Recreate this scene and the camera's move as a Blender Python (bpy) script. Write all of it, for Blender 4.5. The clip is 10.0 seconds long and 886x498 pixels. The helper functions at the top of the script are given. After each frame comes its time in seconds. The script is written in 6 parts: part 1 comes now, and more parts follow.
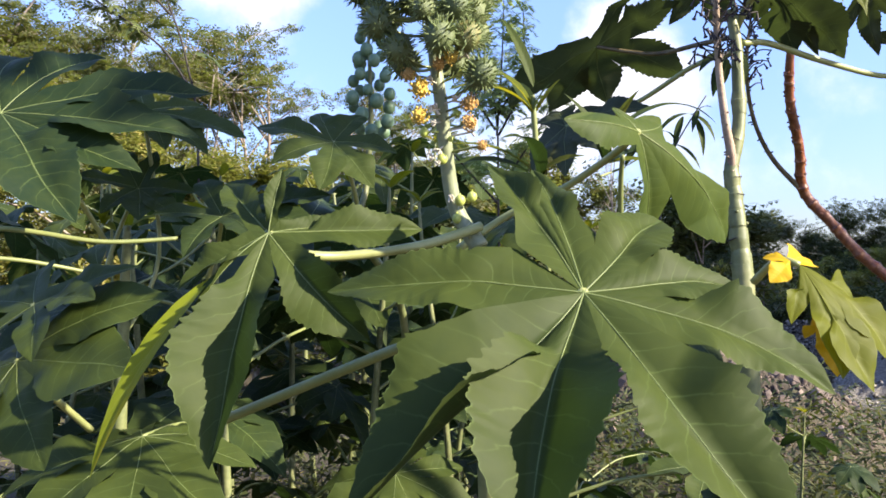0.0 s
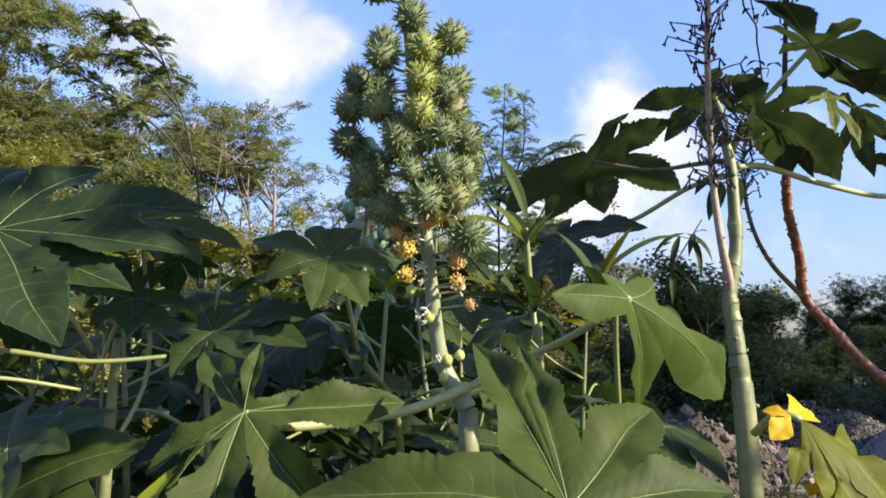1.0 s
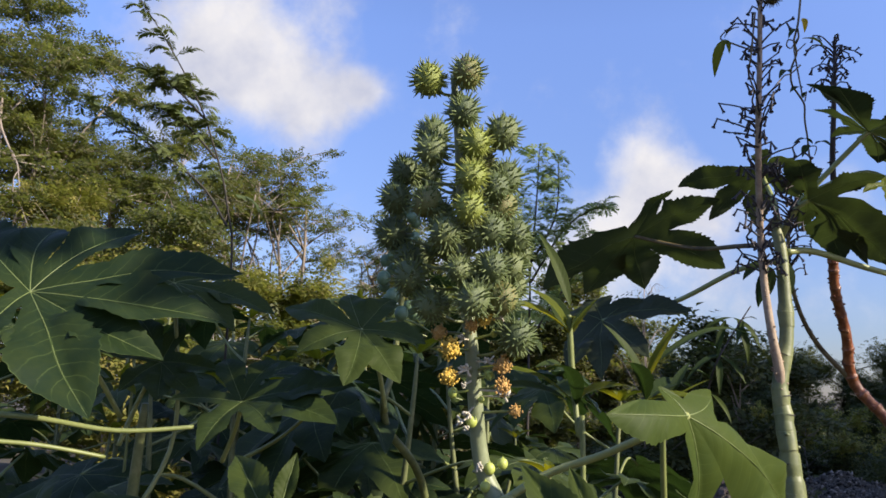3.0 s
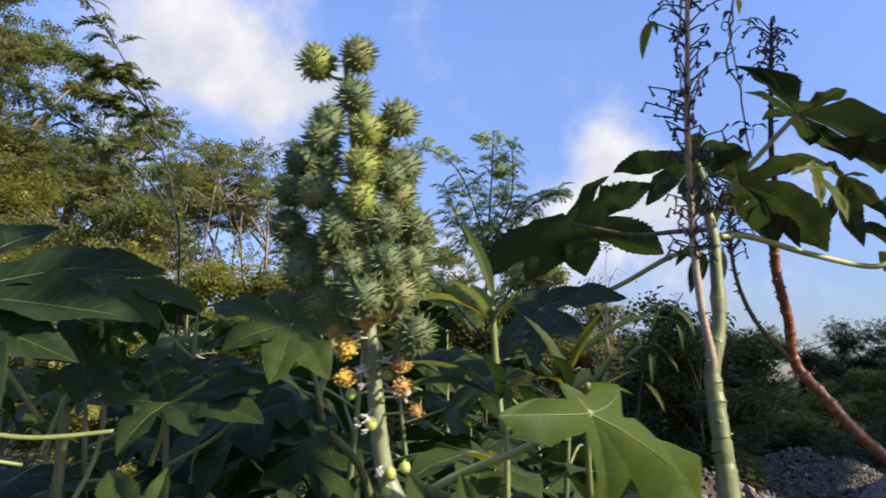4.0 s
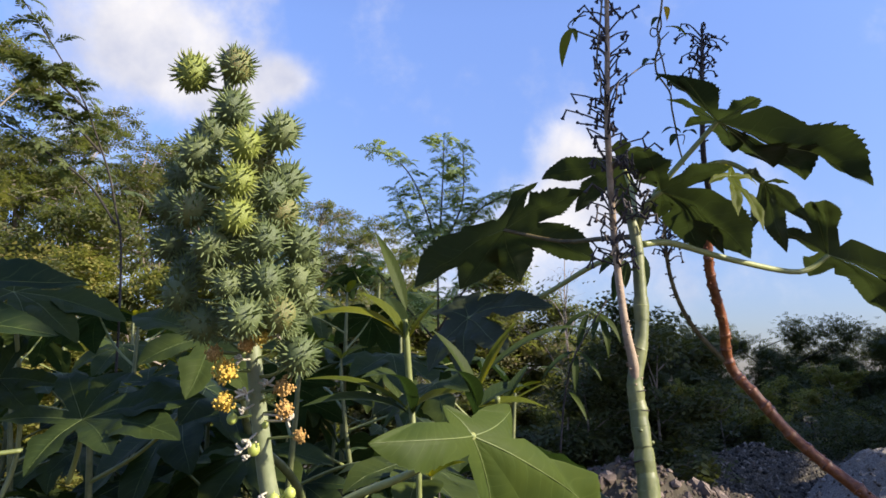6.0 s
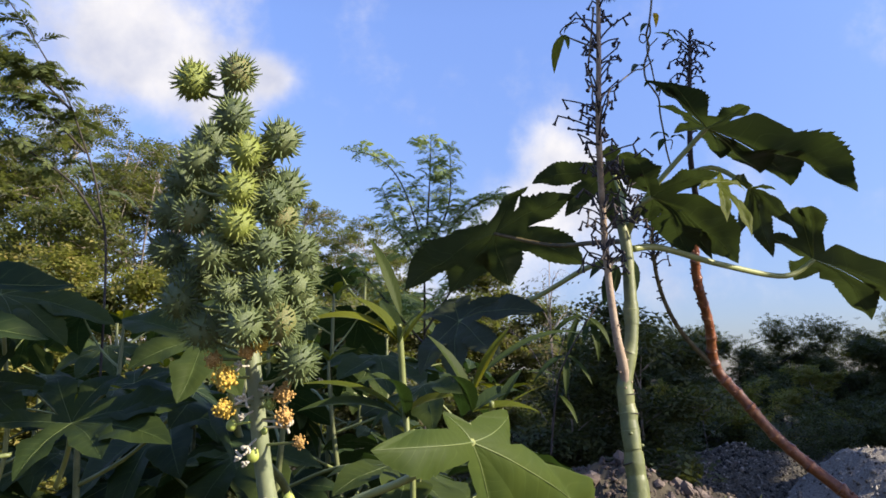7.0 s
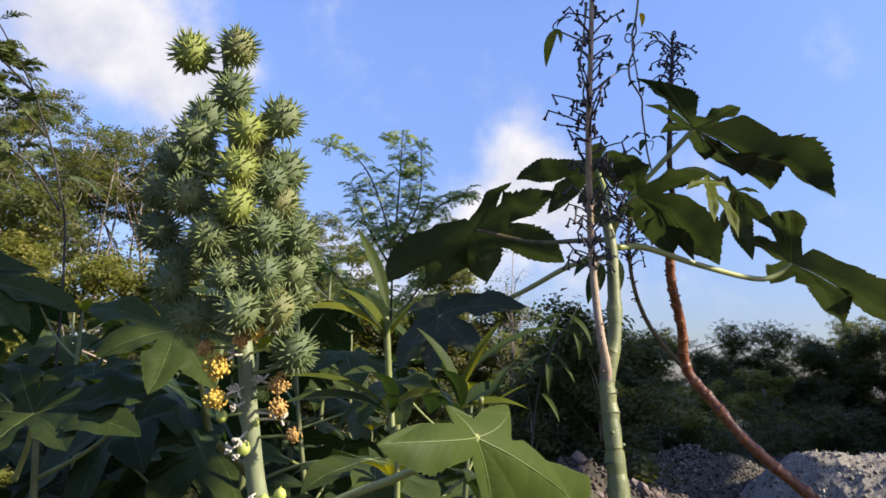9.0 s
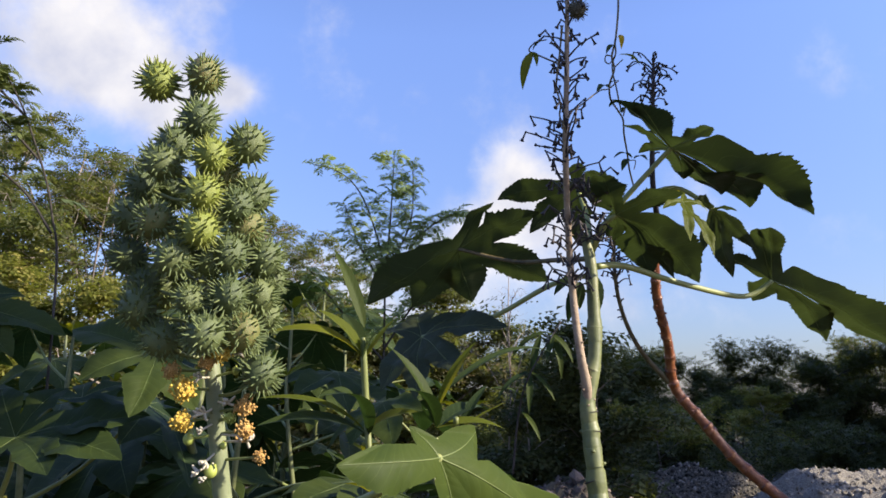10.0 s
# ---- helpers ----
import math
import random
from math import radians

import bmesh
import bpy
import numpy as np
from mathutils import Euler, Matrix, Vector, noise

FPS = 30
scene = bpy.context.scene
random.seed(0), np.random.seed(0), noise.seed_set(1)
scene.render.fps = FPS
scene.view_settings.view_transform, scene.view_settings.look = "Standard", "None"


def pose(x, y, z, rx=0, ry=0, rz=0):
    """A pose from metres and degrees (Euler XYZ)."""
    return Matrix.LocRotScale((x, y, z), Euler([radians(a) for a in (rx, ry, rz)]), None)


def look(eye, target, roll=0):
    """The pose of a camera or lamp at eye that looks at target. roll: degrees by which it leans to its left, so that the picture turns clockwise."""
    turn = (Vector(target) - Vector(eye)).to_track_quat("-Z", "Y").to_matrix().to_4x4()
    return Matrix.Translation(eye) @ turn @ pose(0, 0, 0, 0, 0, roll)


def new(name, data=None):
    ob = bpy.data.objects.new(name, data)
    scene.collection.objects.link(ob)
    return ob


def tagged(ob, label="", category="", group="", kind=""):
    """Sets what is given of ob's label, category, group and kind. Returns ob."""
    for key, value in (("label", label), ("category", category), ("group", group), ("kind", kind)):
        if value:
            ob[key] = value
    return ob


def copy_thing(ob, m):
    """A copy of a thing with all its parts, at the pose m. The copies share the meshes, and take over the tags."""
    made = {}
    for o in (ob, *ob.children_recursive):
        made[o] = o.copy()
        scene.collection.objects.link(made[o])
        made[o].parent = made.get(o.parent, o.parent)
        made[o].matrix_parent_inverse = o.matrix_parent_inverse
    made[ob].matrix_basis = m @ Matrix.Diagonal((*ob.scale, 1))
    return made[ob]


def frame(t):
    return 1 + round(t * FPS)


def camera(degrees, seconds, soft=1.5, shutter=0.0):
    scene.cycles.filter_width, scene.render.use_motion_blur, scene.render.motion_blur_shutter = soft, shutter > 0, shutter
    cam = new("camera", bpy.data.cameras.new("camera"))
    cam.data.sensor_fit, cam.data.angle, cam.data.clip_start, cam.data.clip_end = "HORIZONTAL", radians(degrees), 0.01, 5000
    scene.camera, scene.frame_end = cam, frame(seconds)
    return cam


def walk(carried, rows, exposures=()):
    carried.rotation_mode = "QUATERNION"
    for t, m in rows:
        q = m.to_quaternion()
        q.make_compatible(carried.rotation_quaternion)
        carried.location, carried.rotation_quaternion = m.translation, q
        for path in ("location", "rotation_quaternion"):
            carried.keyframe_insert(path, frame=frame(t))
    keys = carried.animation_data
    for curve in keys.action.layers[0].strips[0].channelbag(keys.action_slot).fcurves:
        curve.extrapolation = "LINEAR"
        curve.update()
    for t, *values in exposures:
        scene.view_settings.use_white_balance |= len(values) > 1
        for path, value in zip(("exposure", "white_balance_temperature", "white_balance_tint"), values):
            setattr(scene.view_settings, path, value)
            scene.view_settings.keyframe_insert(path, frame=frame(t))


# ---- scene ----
cam = camera(61.3, 10.0, soft=1.65, shutter=0.15)
PATH = [
    (0, (0.0630, 0.0240, 1.3180), (-0.1527, 2.0117, 1.3688), -0.51),
    (0.5, (0.0712, 0.0356, 1.3493), (-0.1201, 2.0232, 1.4622), -1.14),
    (1, (0.0734, 0.0342, 1.3792), (-0.1488, 2.0075, 1.6180), 0.00),
    (1.5, (0.0835, 0.0161, 1.4040), (-0.1422, 1.9672, 1.7812), 0.79),
    (2, (0.1017, 0.0288, 1.4098), (-0.0805, 1.9820, 1.7995), 0.83),
    (2.5, (0.0757, 0.0448, 1.4106), (-0.1744, 1.9956, 1.7736), 1.33),
    (2.7, (0.0588, 0.0467, 1.4144), (-0.2311, 1.9906, 1.7848), 2.29),
    (3.8, (0.0628, 0.0646, 1.4150), (-0.2354, 2.0137, 1.7499), 1.41),
    (4, (0.0991, 0.0783, 1.4232), (-0.1081, 2.0388, 1.7600), 0.57),
    (4.5, (0.1444, 0.0921, 1.4280), (0.0088, 2.0562, 1.7801), -0.03),
    (5, (0.1444, 0.0930, 1.4291), (0.0296, 2.0593, 1.7764), -0.06),
    (5.5, (0.1455, 0.0959, 1.4322), (0.0324, 2.0640, 1.7694), -0.26),
    (7, (0.1358, 0.0886, 1.4392), (0.0667, 2.0586, 1.7770), -0.32),
    (7.5, (0.1295, 0.1029, 1.4331), (0.1257, 2.0811, 1.7275), -0.11),
    (8, (0.1215, 0.1088, 1.4337), (0.1340, 2.0862, 1.7334), 0.07),
    (8.5, (0.1159, 0.0985, 1.4415), (0.1374, 2.0713, 1.7696), 0.55),
    (9, (0.1106, 0.1037, 1.4359), (0.1435, 2.0752, 1.7707), 0.74),
    (9.5, (0.1187, 0.1037, 1.4376), (0.1567, 2.0702, 1.8000), 0.23),
    (10, (0.1297, 0.0967, 1.4368), (0.1685, 2.0591, 1.8209), 0.22),
]
walk(cam, [(t, look(eye, target, roll)) for t, eye, target, roll in PATH],
     [(0.0, 1.66), (0.5, 1.52), (1.0, 1.30), (1.5, 1.04), (2.5, 0.83), (4.0, 0.93), (5.0, 0.98), (10.0, 0.99)])

# ---- world and sun ----
SUN = Vector((0.83, -0.27, 0.48)).normalized()
world = bpy.data.worlds.new("sky")
scene.world = world
world.use_nodes = True
wn, wl = world.node_tree.nodes, world.node_tree.links
wn.clear()


def wnode(kind, **kw):
    n = wn.new(kind)
    for k, v in kw.items():
        n.inputs[k].default_value = v
    return n


def wmath(op, a, b=None, clamp=False):
    n = wn.new("ShaderNodeMath")
    n.operation, n.use_clamp = op, clamp
    for i, v in enumerate((a, b)):
        if v is None:
            continue
        if isinstance(v, (int, float)):
            n.inputs[i].default_value = v
        else:
            wl.new(v, n.inputs[i])
    return n.outputs[0]


sky = wn.new("ShaderNodeTexSky")
sky.sky_type, sky.sun_disc = "NISHITA", False
sky.sun_elevation, sky.sun_rotation = math.asin(SUN.z), math.atan2(SUN.x, SUN.y)
sky.air_density, sky.dust_density, sky.ozone_density = 1.0, 0.6, 2.2
coord = wn.new("ShaderNodeTexCoord")
puff = wnode("ShaderNodeTexNoise", Scale=6.5, Detail=8.0, Roughness=0.6)
wl.new(coord.outputs["Generated"], puff.inputs["Vector"])


def bank(direction, size, weight):
    """A soft bank of cloud round one direction of the sky."""
    d = wn.new("ShaderNodeVectorMath")
    d.operation = "DISTANCE"
    wl.new(coord.outputs["Generated"], d.inputs[0])
    d.inputs[1].default_value = Vector(direction).normalized()
    return wmath("MULTIPLY", wmath("SUBTRACT", 1.0, wmath("DIVIDE", d.outputs["Value"], size), True), weight)


BANKS = [((-0.46, 0.77, 0.44), 0.17, 0.34), ((-0.35, 0.83, 0.43), 0.12, 0.40), ((-0.41, 0.83, 0.36), 0.13, 0.45), ((-0.325, 0.88, 0.345), 0.09, 0.40), ((-0.285, 0.885, 0.365), 0.06, 0.34), ((-0.34, 0.80, 0.50), 0.12, 0.22)]
BANKS += [((0.125, 0.945, 0.285), 0.08, 0.34), ((0.09, 0.96, 0.24), 0.12, 0.42), ((0.2, 0.95, 0.26), 0.08, 0.2), ((0.17, 0.96, 0.23), 0.10, 0.38), ((0.05, 0.97, 0.2), 0.10, 0.3), ((0.25, 0.962, 0.105), 0.09, 0.36), ((-0.05, 0.99, 0.08), 0.22, 0.52), ((-0.45, 0.87, 0.15), 0.25, 0.46),
         ((0.15, 0.975, 0.15), 0.14, 0.46), ((0.50, 0.85, 0.17), 0.10, 0.20), ((0.8, -0.4, 0.5), 0.4, 0.3), ((-0.8, -0.6, 0.4), 0.5, 0.4), ((0.2, -1.0, 0.3), 0.4, 0.3)]
BANKS += [((-0.261, 0.882, 0.393), 0.05, 0.3), ((-0.298, 0.859, 0.416), 0.07, 0.3), ((-0.353, 0.858, 0.373), 0.08, 0.25), ((-0.408, 0.817, 0.407), 0.1, 0.25), ((0.106, 0.949, 0.296), 0.06, 0.25)]
BANKS += [((-0.228, 0.898, 0.378), 0.045, 0.50), ((-0.255, 0.896, 0.366), 0.05, 0.40), ((-0.29, 0.886, 0.36), 0.07, 0.35), ((-0.30, 0.905, 0.31), 0.06, 0.30)]
total = wmath("SUBTRACT", wmath("MULTIPLY", puff.outputs["Fac"], 1.9), 0.45)
for b in BANKS:
    total = wmath("ADD", total, bank(*b))
cover = wn.new("ShaderNodeMapRange")
cover.interpolation_type = "SMOOTHSTEP"
cover.inputs["From Min"].default_value, cover.inputs["From Max"].default_value = 0.56, 1.38
wl.new(total, cover.inputs["Value"])
tint = wn.new("ShaderNodeMix")
tint.data_type, tint.blend_type = "RGBA", "MULTIPLY"
tint.inputs["Factor"].default_value = 1.0
tint.inputs["B"].default_value = (0.95, 0.94, 1.22, 1)
# thin haze: the sky is a little deeper towards the horizon than in clear air
up = wn.new("ShaderNodeSeparateXYZ")
wl.new(coord.outputs["Generated"], up.inputs[0])
low_sky = wn.new("ShaderNodeMapRange")
low_sky.inputs["From Max"].default_value, low_sky.inputs["To Min"].default_value = 0.45, 0.42
wl.new(up.outputs["Z"], low_sky.inputs["Value"])
deep = wn.new("ShaderNodeVectorMath")
deep.operation = "SCALE"
wl.new(sky.outputs["Color"], deep.inputs[0])
wl.new(low_sky.outputs["Result"], deep.inputs["Scale"])
wl.new(deep.outputs["Vector"], tint.inputs["A"])
mixed = wn.new("ShaderNodeMix")
mixed.data_type = "RGBA"
billow = wnode("ShaderNodeTexNoise", Scale=9.0, Detail=6.0, Roughness=0.55)
wl.new(coord.outputs["Generated"], billow.inputs["Vector"])
shade = wn.new("ShaderNodeMix")
shade.data_type = "RGBA"
shade.inputs["A"].default_value, shade.inputs["B"].default_value = (2.5, 2.6, 3.2, 1), (3.8, 3.7, 3.8, 1)
soft = wn.new("ShaderNodeMapRange")
soft.inputs["From Min"].default_value, soft.inputs["From Max"].default_value = 0.34, 0.62
wl.new(billow.outputs["Fac"], soft.inputs["Value"])
wl.new(soft.outputs["Result"], shade.inputs["Factor"])
wl.new(shade.outputs["Result"], mixed.inputs["B"])
wl.new(cover.outputs["Result"], mixed.inputs["Factor"])
wl.new(tint.outputs["Result"], mixed.inputs["A"])
back = wnode("ShaderNodeBackground", Strength=0.13)
wl.new(mixed.outputs["Result"], back.inputs["Color"])
wl.new(back.outputs[0], wn.new("ShaderNodeOutputWorld").inputs["Surface"])

lamp = bpy.data.lights.new("sun", "SUN")
lamp.energy, lamp.angle, lamp.color = 5.0, radians(0.6), (1.0, 0.90, 0.74)
new("sun", lamp).matrix_world = look(SUN * 50, (0, 0, 0))


# ---- materials ----
def mat(name, rough=0.5):
    m = bpy.data.materials.new(name)
    m.use_nodes = True
    b = m.node_tree.nodes["Principled BSDF"]
    b.inputs["Roughness"].default_value = rough
    return m, m.node_tree.nodes, m.node_tree.links, b


def ramp(nodes, links, fac, stops):
    r = nodes.new("ShaderNodeValToRGB")
    el = r.color_ramp.elements
    while len(el) < len(stops):
        el.new(0.5)
    for e, (p, c) in zip(el, stops):
        e.position, e.color = p, (*c, 1)
    links.new(fac, r.inputs["Fac"])
    return r.outputs["Color"]


def blend(nodes, links, fac, a, b, mode="MIX"):
    m = nodes.new("ShaderNodeMix")
    m.data_type, m.blend_type = "RGBA", mode
    for sock, v in (("Factor", fac), ("A", a), ("B", b)):
        if isinstance(v, (int, float)):
            m.inputs[sock].default_value = v
        elif isinstance(v, tuple):
            m.inputs[sock].default_value = (*v, 1)
        else:
            links.new(v, m.inputs[sock])
    return m.outputs["Result"]


def num(nodes, links, op, a, b=None, c=None, clamp=False):
    n = nodes.new("ShaderNodeMath")
    n.operation, n.use_clamp = op, clamp
    for i, v in enumerate((a, b, c)):
        if v is None:
            continue
        if isinstance(v, (int, float)):
            n.inputs[i].default_value = v
        else:
            links.new(v, n.inputs[i])
    return n.outputs[0]


def noise_tex(nodes, links, scale, detail=4.0, rough=0.55, coord_out="Object"):
    n = nodes.new("ShaderNodeTexNoise")
    n.inputs["Scale"].default_value, n.inputs["Detail"].default_value, n.inputs["Roughness"].default_value = scale, detail, rough
    c = nodes.new("ShaderNodeTexCoord")
    links.new(c.outputs[coord_out], n.inputs["Vector"])
    return n.outputs["Fac"]


def plain(name, stops, scale=30.0, rough=0.6, bump=0.3, detail=5.0, dist=0.002, per_object=0.0, translucent=0.0, island=0.0):
    """A matter whose colour runs through stops by a noise of that scale, with relief of the same grain."""
    m, nodes, links, b = mat(name, rough)
    n = noise_tex(nodes, links, scale, detail)
    fine = noise_tex(nodes, links, scale * 6, 3.0)
    f = num(nodes, links, "MULTIPLY_ADD", fine, 0.35, num(nodes, links, "MULTIPLY", n, 0.8))
    if per_object or island:
        if per_object:
            info = nodes.new("ShaderNodeObjectInfo").outputs["Random"]
        else:
            info = nodes.new("ShaderNodeNewGeometry").outputs["Random Per Island"]
        f = num(nodes, links, "MULTIPLY_ADD", num(nodes, links, "SUBTRACT", info, 0.5), per_object or island, f)
    colour = ramp(nodes, links, f, stops)
    links.new(colour, b.inputs["Base Color"])
    if bump:
        bp = nodes.new("ShaderNodeBump")
        bp.inputs["Strength"].default_value, bp.inputs["Distance"].default_value = bump, dist
        links.new(f, bp.inputs["Height"])
        links.new(bp.outputs["Normal"], b.inputs["Normal"])
    if translucent:
        b.inputs["Specular IOR Level"].default_value = 0.12
        tr = nodes.new("ShaderNodeBsdfTranslucent")
        links.new(blend(nodes, links, 0.5, colour, (0.42, 0.48, 0.05)), tr.inputs["Color"])
        mx = nodes.new("ShaderNodeMixShader")
        mx.inputs["Fac"].default_value = translucent
        links.new(b.outputs[0], mx.inputs[1])
        links.new(tr.outputs[0], mx.inputs[2])
        links.new(mx.outputs[0], nodes["Material Output"].inputs["Surface"])
    return m


def leaf_matter(name, dark, light, vein, glow, translucent=0.06, rough=0.55, laterals=11.0):
    """Leaf blade: the UV map runs along the midrib (u) and across the lobe (v, 0.5 on the midrib)."""
    m, nodes, links, b = mat(name, rough)
    uv = nodes.new("ShaderNodeUVMap")
    sep = nodes.new("ShaderNodeSeparateXYZ")
    links.new(uv.outputs[0], sep.inputs[0])
    u, v = sep.outputs["X"], sep.outputs["Y"]
    across = num(nodes, links, "MULTIPLY", num(nodes, links, "ABSOLUTE", num(nodes, links, "SUBTRACT", v, 0.5)), 2.0)
    mottle = noise_tex(nodes, links, 22.0, 5.0)
    grain = noise_tex(nodes, links, 170.0, 3.0)
    # side veins run forward from the midrib at a slant
    lane = num(nodes, links, "FRACT", num(nodes, links, "MULTIPLY_ADD", across, -1.5, num(nodes, links, "MULTIPLY_ADD", mottle, 0.9, num(nodes, links, "MULTIPLY", u, laterals))))
    tri = num(nodes, links, "ABSOLUTE", num(nodes, links, "SUBTRACT", lane, 0.5))
    side = num(nodes, links, "MULTIPLY", num(nodes, links, "SUBTRACT", 1.0, num(nodes, links, "DIVIDE", tri, 0.05), clamp=True), num(nodes, links, "SUBTRACT", 1.1, across))
    mid = num(nodes, links, "SUBTRACT", 1.0, num(nodes, links, "DIVIDE", across, 0.035), clamp=True)
    rim = num(nodes, links, "MULTIPLY", num(nodes, links, "DIVIDE", num(nodes, links, "SUBTRACT", across, 0.965), 0.03, clamp=True), num(nodes, links, "DIVIDE", num(nodes, links, "SUBTRACT", u, 0.55), 0.1, clamp=True))
    veins = num(nodes, links, "MAXIMUM", num(nodes, links, "MAXIMUM", mid, num(nodes, links, "MULTIPLY", rim, 0.8)), num(nodes, links, "MULTIPLY", side, 0.75))
    info = nodes.new("ShaderNodeObjectInfo").outputs["Random"]
    f = num(nodes, links, "MULTIPLY_ADD", info, 0.5, num(nodes, links, "MULTIPLY_ADD", mottle, 0.7, num(nodes, links, "MULTIPLY", grain, 0.25)))
    base = ramp(nodes, links, num(nodes, links, "SUBTRACT", f, 0.25), [(0.1, dark), (0.85, light)])
    colour = blend(nodes, links, num(nodes, links, "MULTIPLY", veins, 0.6), base, vein)
    links.new(colour, b.inputs["Base Color"])
    hill = num(nodes, links, "MULTIPLY_ADD", tri, 0.4, num(nodes, links, "MULTIPLY", mottle, 0.9))
    hill = num(nodes, links, "ADD", hill, num(nodes, links, "MULTIPLY", grain, 0.12))
    bp = nodes.new("ShaderNodeBump")
    bp.inputs["Strength"].default_value, bp.inputs["Distance"].default_value = 0.22, 0.002
    links.new(hill, bp.inputs["Height"])
    links.new(bp.outputs["Normal"], b.inputs["Normal"])
    b.inputs["Specular IOR Level"].default_value = 0.14
    tr = nodes.new("ShaderNodeBsdfTranslucent")
    links.new(blend(nodes, links, 0.6, colour, glow), tr.inputs["Color"])
    mx = nodes.new("ShaderNodeMixShader")
    mx.inputs["Fac"].default_value = translucent
    links.new(b.outputs[0], mx.inputs[1])
    links.new(tr.outputs[0], mx.inputs[2])
    links.new(mx.outputs[0], nodes["Material Output"].inputs["Surface"])
    return m


CASTOR = leaf_matter("castor_leaf", (0.011, 0.023, 0.009), (0.041, 0.055, 0.009), (0.10, 0.14, 0.04), (0.12, 0.24, 0.04), 0.11, 0.6)
# greyer, less saturated castor leaf for the tall plant
TALL_LEAF = leaf_matter("tall_castor_leaf", (0.019, 0.026, 0.016), (0.050, 0.057, 0.028), (0.10, 0.13, 0.055), (0.15, 0.22, 0.04), 0.15, 0.5)
# lighter castor leaf: the strong sun on one blade is put into its colour
SUNLIT_LEAF = leaf_matter("sunlit_leaf", (0.022, 0.040, 0.010), (0.060, 0.080, 0.012), (0.105, 0.14, 0.04), (0.26, 0.32, 0.02), 0.13, 0.6)
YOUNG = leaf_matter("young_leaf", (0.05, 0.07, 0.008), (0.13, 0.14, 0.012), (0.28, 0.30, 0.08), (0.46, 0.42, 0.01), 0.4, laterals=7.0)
# bright yellow-green that stands for sunlight on one green lobe
SUNLIT_LOBE = leaf_matter("sunlit_lobe", (0.16, 0.20, 0.015), (0.30, 0.32, 0.02), (0.40, 0.40, 0.10), (0.6, 0.5, 0.01), 0.4, laterals=7.0)
OLD_LEAF = leaf_matter("yellow_leaf", (0.42, 0.28, 0.015), (0.62, 0.40, 0.02), (0.55, 0.45, 0.12), (0.7, 0.4, 0.01), 0.35)
VEIN = plain("vein", [(0.2, (0.085, 0.12, 0.032)), (0.9, (0.17, 0.20, 0.065))], 60, 0.5, 0.1)
STEM = plain("green_stem", [(0.25, (0.055, 0.05, 0.028)), (0.4, (0.085, 0.10, 0.042)), (0.6, (0.15, 0.165, 0.062)), (0.9, (0.27, 0.26, 0.13))], 26, 0.5, 0.4)
PETIOLE = plain("petiole", [(0.2, (0.105, 0.135, 0.035)), (0.9, (0.23, 0.245, 0.085))], 40, 0.45, 0.15)
PALE_PETIOLE = plain("pale_petiole", [(0.2, (0.17, 0.20, 0.06)), (0.9, (0.34, 0.35, 0.14))], 40, 0.45, 0.15)
SPIKE_STALK = plain("spike_stalk", [(0.25, (0.12, 0.14, 0.07)), (0.6, (0.21, 0.235, 0.13)), (0.9, (0.33, 0.34, 0.21))], 40, 0.5, 0.3)
RED_STEM = plain("red_stem", [(0.2, (0.035, 0.014, 0.010)), (0.45, (0.125, 0.038, 0.017)), (0.65, (0.235, 0.082, 0.032)), (0.9, (0.42, 0.25, 0.12))], 95, 0.28, 0.9)
BROWN_STEM = plain("brown_stem", [(0.25, (0.03, 0.02, 0.012)), (0.5, (0.09, 0.065, 0.03)), (0.8, (0.19, 0.15, 0.07))], 60, 0.5, 0.6)
DRY = plain("dry_stalk", [(0.25, (0.09, 0.055, 0.036)), (0.5, (0.26, 0.185, 0.125)), (0.85, (0.46, 0.36, 0.26))], 60, 0.7, 0.5)
OLD_CAPSULE = plain("old_capsule", [(0.2, (0.035, 0.030, 0.018)), (0.9, (0.13, 0.11, 0.06))], 90, 0.7, 0.4)
HUSK = plain("dark_husk", [(0.2, (0.012, 0.010, 0.010)), (0.9, (0.06, 0.045, 0.045))], 90, 0.7, 0.4)
CAP = plain("capsule", [(0.2, (0.05, 0.074, 0.028)), (0.6, (0.095, 0.122, 0.042)), (0.95, (0.145, 0.168, 0.055))], 70, 0.55, 0.3, per_object=0.35)
CAP_SPOT = plain("spotted_capsule", [(0.3, (0.075, 0.10, 0.03)), (0.60, (0.14, 0.17, 0.045)), (0.68, (0.24, 0.13, 0.05)), (0.80, (0.26, 0.06, 0.03))], 45, 0.55, 0.3)
CAP_RIPE = plain("ripe_capsule", [(0.2, (0.12, 0.155, 0.03)), (0.6, (0.19, 0.225, 0.036)), (0.95, (0.29, 0.27, 0.06))], 70, 0.55, 0.3)
SPINE = plain("spine", [(0.2, (0.14, 0.18, 0.08)), (0.9, (0.27, 0.32, 0.15))], 90, 0.5, 0.0, translucent=0.35, per_object=0.3)
SPINE_RIPE = plain("ripe_spine", [(0.2, (0.22, 0.26, 0.06)), (0.9, (0.38, 0.40, 0.13))], 90, 0.5, 0.0, translucent=0.35)
SMOOTH_FRUIT = plain("young_fruit", [(0.2, (0.07, 0.13, 0.07)), (0.9, (0.16, 0.24, 0.13))], 60, 0.5, 0.2)
BUD = plain("bud", [(0.2, (0.28, 0.36, 0.06)), (0.9, (0.45, 0.48, 0.12))], 80, 0.45, 0.2)
YELLOW = plain("anthers", [(0.2, (0.48, 0.29, 0.03)), (0.9, (0.74, 0.52, 0.10))], 300, 0.7, 0.6)
